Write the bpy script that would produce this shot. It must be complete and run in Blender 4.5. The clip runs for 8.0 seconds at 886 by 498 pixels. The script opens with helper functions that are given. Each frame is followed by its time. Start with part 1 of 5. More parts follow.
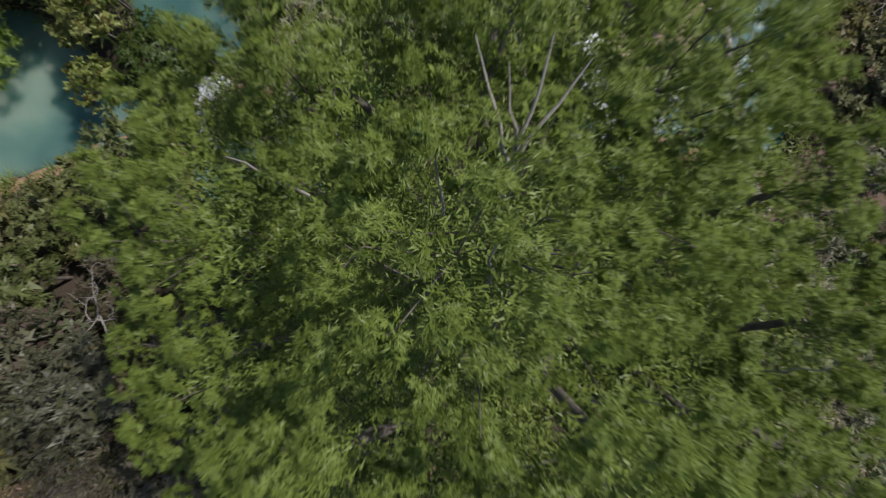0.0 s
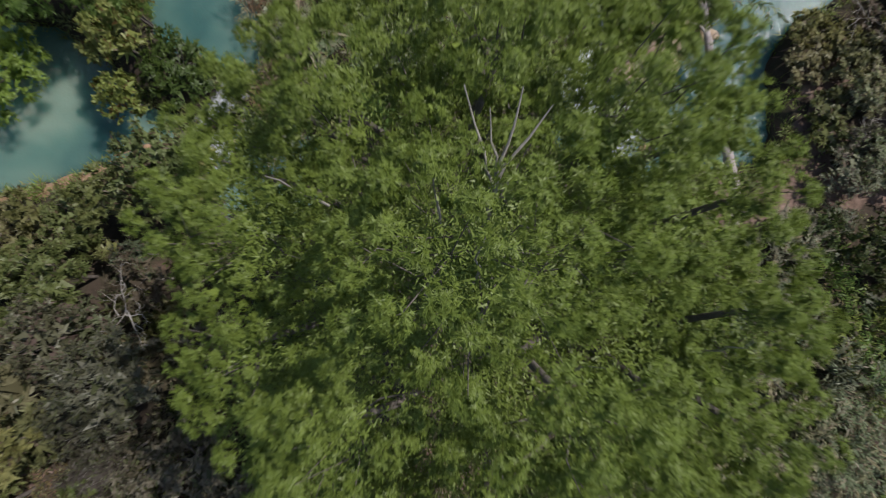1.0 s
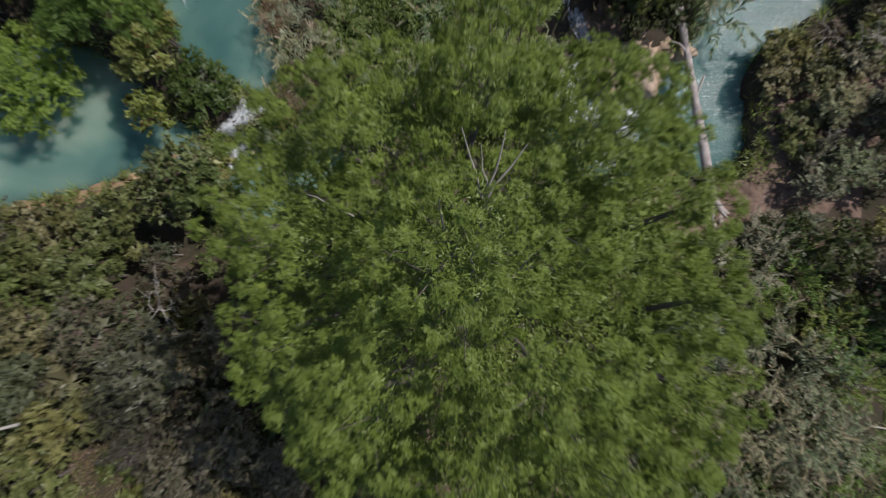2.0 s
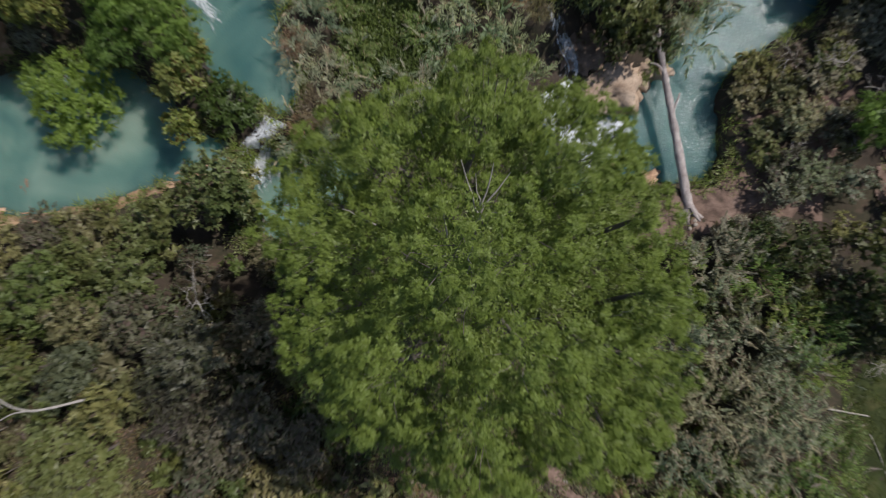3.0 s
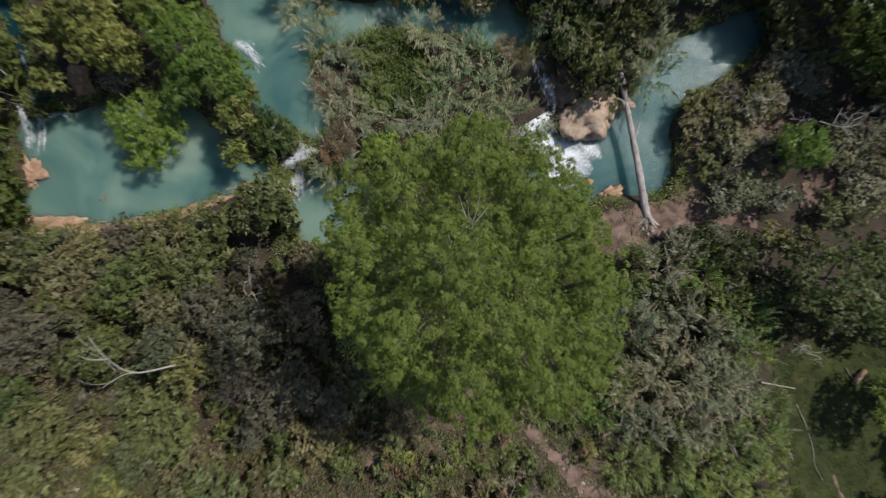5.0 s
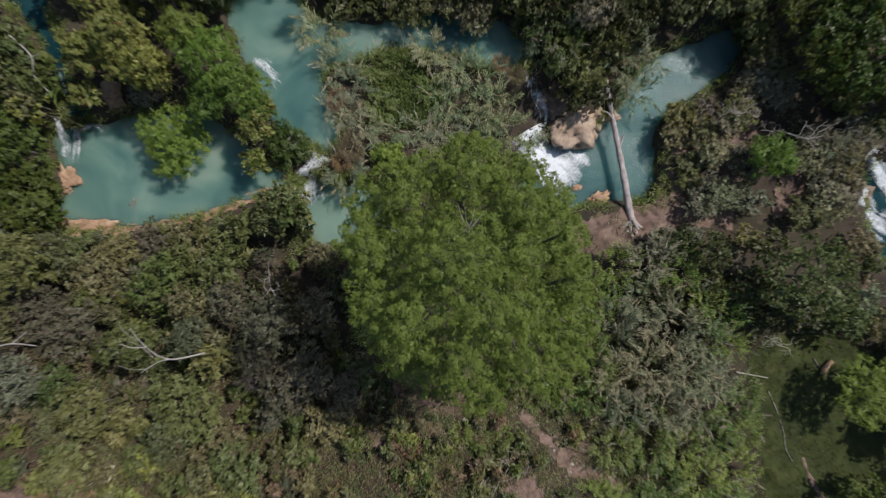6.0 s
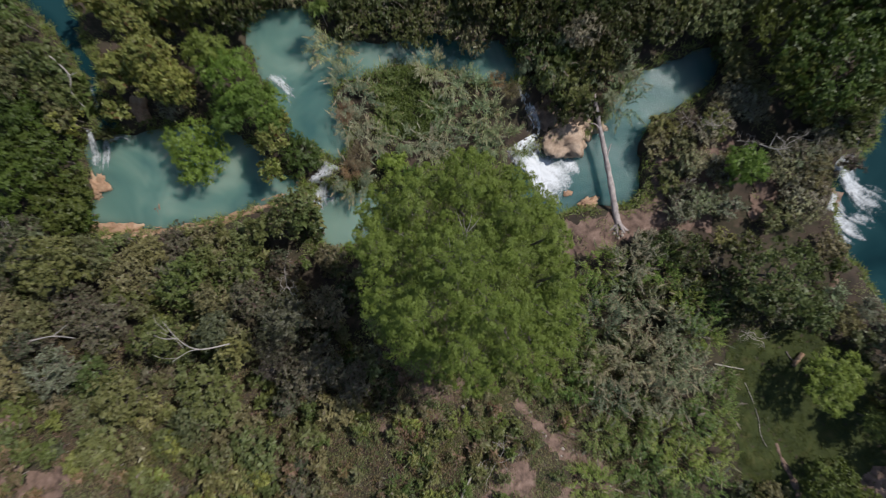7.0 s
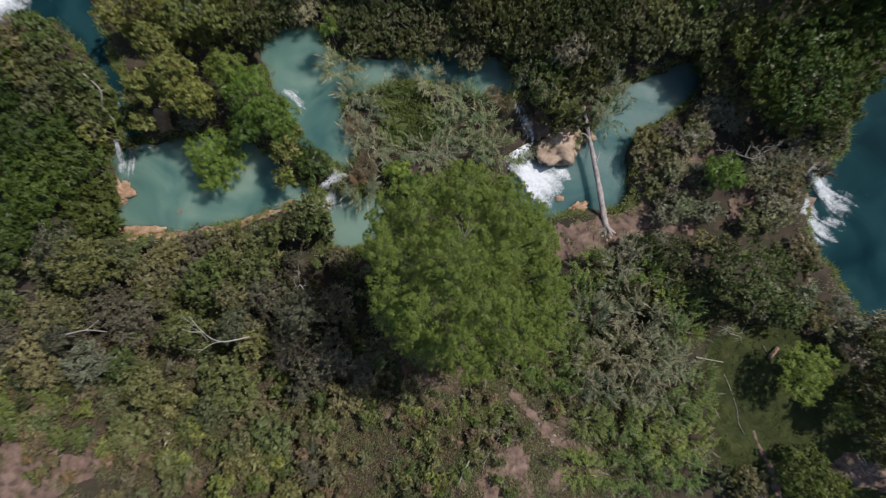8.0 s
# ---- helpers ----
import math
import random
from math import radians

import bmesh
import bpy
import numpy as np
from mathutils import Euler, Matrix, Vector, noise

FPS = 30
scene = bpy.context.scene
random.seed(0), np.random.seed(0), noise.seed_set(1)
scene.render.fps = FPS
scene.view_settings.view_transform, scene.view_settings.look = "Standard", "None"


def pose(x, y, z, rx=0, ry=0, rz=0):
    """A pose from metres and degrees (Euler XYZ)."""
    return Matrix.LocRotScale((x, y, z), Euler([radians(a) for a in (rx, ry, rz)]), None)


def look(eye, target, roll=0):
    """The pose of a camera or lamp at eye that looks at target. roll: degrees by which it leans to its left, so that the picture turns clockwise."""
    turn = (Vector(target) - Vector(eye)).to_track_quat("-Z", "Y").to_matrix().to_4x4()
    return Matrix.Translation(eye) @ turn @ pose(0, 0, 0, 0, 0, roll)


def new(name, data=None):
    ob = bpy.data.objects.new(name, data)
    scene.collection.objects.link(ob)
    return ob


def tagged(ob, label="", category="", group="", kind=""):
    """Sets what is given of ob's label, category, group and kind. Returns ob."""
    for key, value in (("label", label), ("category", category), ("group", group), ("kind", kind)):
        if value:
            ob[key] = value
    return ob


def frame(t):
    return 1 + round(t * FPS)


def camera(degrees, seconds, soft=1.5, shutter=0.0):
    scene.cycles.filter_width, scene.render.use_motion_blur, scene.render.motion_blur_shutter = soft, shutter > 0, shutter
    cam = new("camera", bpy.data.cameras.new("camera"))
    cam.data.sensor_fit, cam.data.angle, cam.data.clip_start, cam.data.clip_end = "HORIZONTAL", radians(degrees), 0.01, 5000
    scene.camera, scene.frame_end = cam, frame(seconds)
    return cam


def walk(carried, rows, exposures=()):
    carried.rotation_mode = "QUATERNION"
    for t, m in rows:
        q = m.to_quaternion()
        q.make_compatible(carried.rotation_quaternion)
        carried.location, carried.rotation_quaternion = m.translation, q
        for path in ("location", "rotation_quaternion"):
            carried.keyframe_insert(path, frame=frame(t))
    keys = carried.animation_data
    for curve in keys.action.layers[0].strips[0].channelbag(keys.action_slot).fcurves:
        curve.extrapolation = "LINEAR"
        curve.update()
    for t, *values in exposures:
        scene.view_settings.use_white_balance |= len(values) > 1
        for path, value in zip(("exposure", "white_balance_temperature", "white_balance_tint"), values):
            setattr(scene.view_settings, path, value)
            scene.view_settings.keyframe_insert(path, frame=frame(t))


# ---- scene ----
# camera looks straight down and climbs
cam = camera(72.0, 8.0, soft=1.15, shutter=2.0)
METRES, EYE = 21.0, 22.0
# seconds, right, climb, towards the picture's top, yaw, pitch, roll
ROWS = [
    (0.0, 0.0000, 0.0000, 0.0000, 0.00, 0.00, 0.00),
    (0.5, 0.0018, 0.0324, 0.0000, 0.11, 0.01, 0.00),
    (1.0, 0.0026, 0.0658, 0.0004, 0.16, 0.04, 0.05),
    (1.5, 0.0021, 0.1071, 0.0010, 0.14, 0.05, 0.10),
    (3.0, -0.0023, 0.2878, 0.0034, 0.13, 0.05, 0.17),
    (3.5, -0.0035, 0.3581, 0.0043, 0.13, 0.06, 0.18),
    (4.0, -0.0049, 0.4297, 0.0054, 0.11, 0.06, 0.17),
    (4.5, -0.0064, 0.5014, 0.0064, 0.10, 0.08, 0.16),
    (6.0, -0.0086, 0.7132, 0.0073, 0.13, 0.11, 0.14),
    (6.5, -0.0092, 0.7848, 0.0076, 0.14, 0.15, 0.13),
    (7.0, -0.0099, 0.8566, 0.0085, 0.14, 0.18, 0.13),
    (7.5, -0.0104, 0.9280, 0.0095, 0.14, 0.19, 0.12),
    (8.0, -0.0108, 0.9998, 0.0104, 0.15, 0.23, 0.12),
]
walk(cam, [(t, pose(METRES * x, METRES * z, EYE + METRES * up, pitch, yaw, -roll)) for t, x, up, z, yaw, pitch, roll in ROWS])

# ---- light: a high sun from the north-east of the plan, clear sky ----
SUN_EL, SUN_AZ = radians(55), math.atan2(0.55, 0.835)
world = bpy.data.worlds.new("sky")
scene.world = world
world.use_nodes = True
wn = world.node_tree
sky = wn.nodes.new("ShaderNodeTexSky")
sky.sky_type, sky.sun_disc = "NISHITA", False
sky.sun_elevation, sky.sun_rotation = SUN_EL, math.pi / 2 - SUN_AZ
wn.links.new(sky.outputs[0], wn.nodes["Background"].inputs[0])
wn.nodes["Background"].inputs[1].default_value = 0.105
sun = new("sun", bpy.data.lights.new("sun", "SUN"))
sun.data.energy, sun.data.angle, sun.data.color = 3.9, radians(0.6), (1.0, 0.945, 0.905)
sun_way = Vector((math.cos(SUN_EL) * math.cos(SUN_AZ), math.cos(SUN_EL) * math.sin(SUN_AZ), math.sin(SUN_EL)))
sun.matrix_world = look(sun_way * 200, (0, 0, 0))
scene.view_settings.exposure = -0.12


# ---- materials ----
def nodes_of(name):
    m = bpy.data.materials.new(name)
    m.use_nodes = True
    t = m.node_tree
    t.nodes.clear()
    return m, t, t.nodes.new("ShaderNodeOutputMaterial")


def add(t, kind, **values):
    n = t.nodes.new(kind)
    for key, value in values.items():
        n.inputs[key.replace("_", " ")].default_value = value
    return n


def ramp(t, fac, stops):
    r = t.nodes.new("ShaderNodeValToRGB")
    e = r.color_ramp.elements
    while len(e) < len(stops):
        e.new(0.5)
    for el, (p, c) in zip(e, stops):
        el.position, el.color = p, (*c, 1)
    t.links.new(fac, r.inputs[0])
    return r.outputs[0]


def mix(t, fac, a, b, blend="MIX"):
    m = t.nodes.new("ShaderNodeMix")
    m.data_type, m.blend_type = "RGBA", blend
    for sock, v in ((m.inputs[0], fac), (m.inputs[6], a), (m.inputs[7], b)):
        if isinstance(v, (int, float)):
            sock.default_value = v
        elif isinstance(v, tuple):
            sock.default_value = (*v, 1)
        else:
            t.links.new(v, sock)
    return m.outputs[2]


def texture(t, scale, detail=4.0, rough=0.55, distort=0.0, coords="Object"):
    c = t.nodes.new("ShaderNodeTexCoord")
    n = add(t, "ShaderNodeTexNoise", Scale=scale, Detail=detail, Roughness=rough, Distortion=distort)
    t.links.new(c.outputs[coords], n.inputs["Vector"])
    return n.outputs["Fac"]


def leaf_material(name, dark, mid, pale, gloss=0.06, through_light=0.3, dead=None, dead_share=0.0, vary=1.0, patchy=0.45):
    """Leaves: colour differs leaf by leaf, spray by spray and plant by plant."""
    m, t, out = nodes_of(name)
    geo = t.nodes.new("ShaderNodeNewGeometry")
    info = t.nodes.new("ShaderNodeObjectInfo")
    low, high = (tuple(0.5 * a + 0.5 * b for a, b in zip(end, mid)) for end in (dark, pale))
    c = ramp(t, geo.outputs["Random Per Island"], [(0.0, low), (0.55, mid), (1.0, high)])
    patch = ramp(t, texture(t, 1.9, 2.0), [(0.32, tuple(0.7 * v for v in mid)), (0.68, pale)])
    c = mix(t, patchy, c, patch)
    tone = ramp(t, info.outputs["Random"], [(0.0, (0.62, 0.76, 0.64)), (0.3, (1.1, 1.02, 0.95)), (0.55, (0.76, 0.95, 0.68)), (0.8, (1.4, 1.3, 0.96)), (1.0, (1.08, 0.94, 1.0))])
    c = mix(t, vary, c, tone, "MULTIPLY")
    if dead:
        rnd = t.nodes.new("ShaderNodeMath")
        rnd.operation = "GREATER_THAN"
        rnd.inputs[1].default_value = 1 - dead_share
        wob = t.nodes.new("ShaderNodeMath")
        wob.operation = "FRACT"
        mul = t.nodes.new("ShaderNodeMath")
        mul.operation, mul.inputs[1].default_value = "MULTIPLY", 37.7
        t.links.new(geo.outputs["Random Per Island"], mul.inputs[0])
        t.links.new(mul.outputs[0], wob.inputs[0])
        t.links.new(wob.outputs[0], rnd.inputs[0])
        c = mix(t, rnd.outputs[0], c, dead)
    d = t.nodes.new("ShaderNodeBsdfDiffuse")
    tr = t.nodes.new("ShaderNodeBsdfTranslucent")
    gl = add(t, "ShaderNodeBsdfGlossy", Roughness=0.45, Color=(1, 1, 1, 1))
    t.links.new(c, d.inputs[0])
    t.links.new(mix(t, 1.0, c, (1.1, 1.15, 0.7), "MULTIPLY"), tr.inputs[0])
    a = add(t, "ShaderNodeMixShader", Fac=through_light)
    b = add(t, "ShaderNodeMixShader", Fac=gloss)
    t.links.new(d.outputs[0], a.inputs[1]), t.links.new(tr.outputs[0], a.inputs[2])
    t.links.new(a.outputs[0], b.inputs[1]), t.links.new(gl.outputs[0], b.inputs[2])
    t.links.new(b.outputs[0], out.inputs[0])
    return m


def solid(name, stops, scale, rough=0.85, bump=0.3, bump_scale=None, fine=None, detail=6.0, distort=0.3):
    """Opaque surface: a large mottling, a fine grain, and relief."""
    m, t, out = nodes_of(name)
    p = add(t, "ShaderNodeBsdfPrincipled", Roughness=rough)
    c = ramp(t, texture(t, scale, detail, 0.6, distort), stops)
    grain = ramp(t, texture(t, fine or scale * 9, 5.0, 0.7), [(0.25, (0.62, 0.6, 0.58)), (0.75, (1.25, 1.22, 1.18))])
    c = mix(t, 0.75, c, grain, "MULTIPLY")
    t.links.new(c, p.inputs["Base Color"])
    b = add(t, "ShaderNodeBump", Strength=bump, Distance=0.05)
    t.links.new(texture(t, bump_scale or scale * 5, 6.0, 0.65), b.inputs["Height"])
    t.links.new(b.outputs[0], p.inputs["Normal"])
    t.links.new(p.outputs[0], out.inputs[0])
    return m


def water_material(name, deep, mid, milky, ripple=0.25, gloss=0.5, rough=0.05, chalk=1.0):
    """Milky turquoise limestone water: suspended chalk in clouds, small ripples."""
    m, t, out = nodes_of(name)
    p = add(t, "ShaderNodeBsdfPrincipled", Roughness=rough, IOR=1.33, Specular_IOR_Level=gloss)
    # chalky water scatters the light below its surface, which softens shadows
    p.subsurface_method = "BURLEY"
    p.inputs["Subsurface Weight"].default_value = chalk
    p.inputs["Subsurface Radius"].default_value = (0.5, 0.9, 0.9)
    p.inputs["Subsurface Scale"].default_value = 1.0
    c = ramp(t, texture(t, 0.22, 3.0, 0.5, 0.8), [(0.34, deep), (0.5, mid), (0.66, milky)])
    t.links.new(c, p.inputs["Base Color"])
    b = add(t, "ShaderNodeBump", Strength=ripple, Distance=0.05)
    w = mix(t, 0.5, texture(t, 3.0, 3.0, 0.6, 0.6), texture(t, 14.0, 2.0, 0.5))
    t.links.new(w, b.inputs["Height"])
    t.links.new(b.outputs[0], p.inputs["Normal"])
    t.links.new(p.outputs[0], out.inputs[0])
    return m


def foam_material(name, scale=1.8, low=0.42, high=0.82):
    """Broken white water: froth with holes through which the water shows."""
    m, t, out = nodes_of(name)
    d = add(t, "ShaderNodeBsdfPrincipled", Roughness=0.6)
    d.inputs["Base Color"].default_value = (0.74, 0.78, 0.81, 1)
    tr = t.nodes.new("ShaderNodeBsdfTransparent")
    geo = t.nodes.new("ShaderNodeAttribute")
    geo.attribute_name = "froth"
    n = mix(t, 0.3, texture(t, scale, 6.0, 0.72, 1.2), texture(t, scale * 6, 3.0, 0.7))
    s = t.nodes.new("ShaderNodeMath")
    s.operation = "ADD"
    t.links.new(n, s.inputs[0]), t.links.new(geo.outputs["Fac"], s.inputs[1])
    f = ramp(t, s.outputs[0], [(low, (0, 0, 0)), (high, (1, 1, 1))])
    x = t.nodes.new("ShaderNodeMixShader")
    t.links.new(f, x.inputs[0]), t.links.new(tr.outputs[0], x.inputs[1]), t.links.new(d.outputs[0], x.inputs[2])
    b = add(t, "ShaderNodeBump", Strength=0.6, Distance=0.1)
    t.links.new(n, b.inputs["Height"]), t.links.new(b.outputs[0], d.inputs["Normal"])
    t.links.new(x.outputs[0], out.inputs[0])
    return m


MAIN_LEAF = leaf_material("fresh_leaf", (0.089, 0.135, 0.025), (0.166, 0.225, 0.044), (0.265, 0.335, 0.071), 0.02, 0.22, vary=0.03, patchy=0.25)
WILLOW_LEAF = leaf_material("willow_leaf", (0.094, 0.153, 0.034), (0.168, 0.247, 0.058), (0.256, 0.328, 0.095), 0.02, 0.32)
YELLOW_LEAF = leaf_material("yellowing_leaf", (0.132, 0.158, 0.055), (0.244, 0.275, 0.082), (0.398, 0.427, 0.139), 0.022, 0.3, (0.14, 0.085, 0.035), 0.12, vary=0.5)
BROAD_LEAF = leaf_material("dark_broad_leaf", (0.048, 0.071, 0.019), (0.089, 0.123, 0.032), (0.15, 0.186, 0.049), 0.022, 0.26)
# a dark species, its green deepened further in place of shade on the bank
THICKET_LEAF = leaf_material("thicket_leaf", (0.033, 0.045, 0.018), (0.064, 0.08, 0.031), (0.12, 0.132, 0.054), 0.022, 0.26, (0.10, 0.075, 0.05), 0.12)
SCRUB_LEAF = leaf_material("scrub_leaf", (0.142, 0.15, 0.105), (0.25, 0.26, 0.188), (0.405, 0.41, 0.315), 0.022, 0.28, (0.13, 0.10, 0.075), 0.22)
OLIVE_LEAF = leaf_material("olive_leaf", (0.081, 0.088, 0.045), (0.186, 0.193, 0.097), (0.355, 0.339, 0.189), 0.022, 0.28, (0.12, 0.09, 0.055), 0.14)
LIME_LEAF = leaf_material("lime_leaf", (0.079, 0.107, 0.034), (0.153, 0.187, 0.063), (0.253, 0.266, 0.121), 0.022, 0.3, (0.12, 0.11, 0.05), 0.06)
UMBER_LEAF = leaf_material("umber_leaf", (0.065, 0.065, 0.043), (0.126, 0.126, 0.082), (0.209, 0.213, 0.152), 0.022, 0.24, (0.14, 0.10, 0.085), 0.2)
MAUVE_LEAF = leaf_material("mauve_twigs", (0.051, 0.04, 0.038), (0.088, 0.07, 0.065), (0.14, 0.117, 0.108), 0.02, 0.2, (0.11, 0.12, 0.06), 0.15)
ROSY_LEAF = leaf_material("rosy_shrub", (0.138, 0.09, 0.066), (0.237, 0.162, 0.118), (0.338, 0.246, 0.18), 0.02, 0.25, (0.12, 0.14, 0.05), 0.3)
LIGHT_LEAF = leaf_material("pale_leaf", (0.096, 0.104, 0.045), (0.167, 0.175, 0.082), (0.301, 0.303, 0.173), 0.022, 0.3, (0.13, 0.10, 0.06), 0.08)
DRY_LEAF = leaf_material("dry_leaf", (0.072, 0.064, 0.05), (0.138, 0.124, 0.095), (0.226, 0.207, 0.159), 0.022, 0.2, (0.09, 0.10, 0.045), 0.2)
CANE_LEAF = leaf_material("cane_leaf", (0.095, 0.123, 0.07), (0.181, 0.214, 0.133), (0.34, 0.368, 0.261), 0.022, 0.28, (0.30, 0.23, 0.14), 0.08)
GREY_LEAF = leaf_material("grey_cane_leaf", (0.11, 0.125, 0.075), (0.195, 0.21, 0.14), (0.33, 0.34, 0.25), 0.022, 0.24, (0.27, 0.21, 0.14), 0.16)
REED_LEAF = leaf_material("reed_leaf", (0.083, 0.124, 0.031), (0.156, 0.214, 0.062), (0.249, 0.316, 0.102), 0.022, 0.3, (0.22, 0.18, 0.09), 0.1)
HERB_LEAF = leaf_material("herb_leaf", (0.075, 0.066, 0.037), (0.135, 0.115, 0.068), (0.198, 0.159, 0.108), 0.022, 0.28, (0.22, 0.13, 0.105), 0.3)
GRASS_LEAF = leaf_material("meadow_grass", (0.036, 0.047, 0.009), (0.065, 0.079, 0.015), (0.103, 0.116, 0.027), 0.02, 0.3)
STRAW_LEAF = leaf_material("rust_straw", (0.117, 0.072, 0.043), (0.187, 0.128, 0.076), (0.265, 0.204, 0.133), 0.03, 0.2)
PLUME = leaf_material("cane_plume", (0.22, 0.2, 0.155), (0.31, 0.29, 0.23), (0.42, 0.4, 0.32), 0.03, 0.25)
BARK = solid("grey_bark", [(0.3, (0.10, 0.085, 0.075)), (0.7, (0.24, 0.21, 0.19))], 6.0, 0.9, 0.5)
DEAD_WOOD = solid("bleached_wood", [(0.3, (0.26, 0.24, 0.22)), (0.7, (0.46, 0.43, 0.39))], 7.0, 0.85, 0.4)
LOG_BARK = solid("weathered_log", [(0.3, (0.24, 0.205, 0.2)), (0.7, (0.5, 0.45, 0.435))], 3.0, 0.85, 0.6, 14.0)
SOIL = solid("soil", [(0.30, (0.028, 0.024, 0.016)), (0.45, (0.06, 0.044, 0.032)), (0.58, (0.04, 0.038, 0.02)), (0.75, (0.14, 0.092, 0.07))], 0.55, 0.95, 0.6, 6.0, 7.0)
TURF = solid("turf", [(0.3, (0.026, 0.038, 0.008)), (0.55, (0.042, 0.057, 0.011)), (0.75, (0.09, 0.085, 0.028))], 0.9, 0.95, 0.5, 14.0, 12.0)
TRACK = solid("trodden_earth", [(0.3, (0.06, 0.042, 0.032)), (0.46, (0.16, 0.108, 0.085)), (0.62, (0.235, 0.163, 0.132)), (0.78, (0.33, 0.25, 0.205))], 1.7, 0.95, 0.5, 12.0, 14.0)
TUFA = solid("tufa_rock", [(0.3, (0.25, 0.15, 0.09)), (0.52, (0.44, 0.29, 0.19)), (0.75, (0.56, 0.43, 0.31))], 1.8, 0.85, 1.0, 5.0, 14.0)
TAN_ROCK = solid("tan_rock", [(0.3, (0.24, 0.165, 0.115)), (0.5, (0.44, 0.335, 0.25)), (0.75, (0.58, 0.47, 0.37))], 1.2, 0.9, 1.0, 4.0, 9.0)
MUD_ROCK = solid("brown_rock", [(0.3, (0.13, 0.085, 0.06)), (0.7, (0.30, 0.21, 0.15))], 2.0, 0.8, 0.7, 9.0, 16.0)
STONE = solid("pale_stone", [(0.3, (0.28, 0.25, 0.22)), (0.7, (0.45, 0.41, 0.37))], 4.0, 0.9, 0.5)
WATER = water_material("turquoise_water", (0.05, 0.122, 0.116), (0.112, 0.206, 0.173), (0.195, 0.288, 0.236), 0.3)
RIVER = water_material("deep_river_water", (0.004, 0.02, 0.026), (0.007, 0.032, 0.039), (0.014, 0.05, 0.057), 0.12, 0.12, 0.08, 0.0)
GLITTER = water_material("sunlit_pool_water", (0.047, 0.115, 0.12), (0.093, 0.172, 0.165), (0.15, 0.232, 0.222), 0.6, 0.13, 0.08)
FOAM = foam_material("froth")


# ---- mesh tools ----
def raw_mesh(name, v, f, material, smooth=False):
    """A mesh from arrays: v (n, 3), f (m, k)."""
    v, f = np.asarray(v, np.float32), np.asarray(f, np.int32)
    me = bpy.data.meshes.new(name)
    me.vertices.add(len(v))
    me.vertices.foreach_set("co", v.ravel())
    me.loops.add(f.size)
    me.loops.foreach_set("vertex_index", f.ravel())
    me.polygons.add(len(f))
    me.polygons.foreach_set("loop_start", np.arange(0, f.size, f.shape[1], dtype=np.int32))
    me.update(calc_edges=True)
    me.materials.append(material)
    if smooth:
        me.polygons.foreach_set("use_smooth", np.ones(len(f), bool))
    return me


def part(name, mesh, parent, label=""):
    ob = new(name, mesh)
    ob.parent = parent
    return tagged(ob, label)


def unit(a):
    return a / np.maximum(np.linalg.norm(a, axis=-1, keepdims=True), 1e-9)


def tube(points, radii, sides=6):
    """Vertices and quads of one tapered limb along points."""
    p, r = np.asarray(points, float), np.asarray(radii, float)
    d = unit(np.gradient(p, axis=0))
    a = unit(np.cross(d, (0.31, 0.95, 0.11)))
    b = np.cross(d, a)
    ang = np.arange(sides) * 2 * np.pi / sides
    ring = p[:, None] + r[:, None, None] * (np.cos(ang)[None, :, None] * a[:, None] + np.sin(ang)[None, :, None] * b[:, None])
    n, i = len(p), np.arange(sides)
    q = [np.stack([k * sides + i, k * sides + (i + 1) % sides, (k + 1) * sides + (i + 1) % sides, (k + 1) * sides + i], 1) for k in range(n - 1)]
    return ring.reshape(-1, 3), np.concatenate(q)


def joined(pieces):
    v, f, n = [], [], 0
    for a, b in pieces:
        v.append(a), f.append(b + n)
        n += len(a)
    return np.concatenate(v), np.concatenate(f)


def bent(rng, a, b, bow=0.15, n=5):
    """Points of an uneven limb from a to b."""
    a, b = np.asarray(a, float), np.asarray(b, float)
    t = np.linspace(0, 1, n)[:, None]
    off = rng.normal(0, bow * np.linalg.norm(b - a) * 0.35, (n, 3))
    off[0] = off[-1] = 0
    return a + (b - a) * t + off


def leaves(base, way, normal, length, width, diamond):
    """One blade per row: a triangle, or a four-cornered leaf."""
    side = unit(np.cross(way, normal)) * width[:, None] * 0.5
    tip = base + way * length[:, None]
    if not diamond:
        v = np.stack([base - side, base + side, tip], 1).reshape(-1, 3)
        return v, np.arange(len(v)).reshape(-1, 3)
    m = base + way * length[:, None] * 0.45 + np.array((0, 0, 0.06)) * length[:, None]
    v = np.stack([base, m + side, tip, m - side], 1).reshape(-1, 3)
    return v, np.arange(len(v)).reshape(-1, 4)


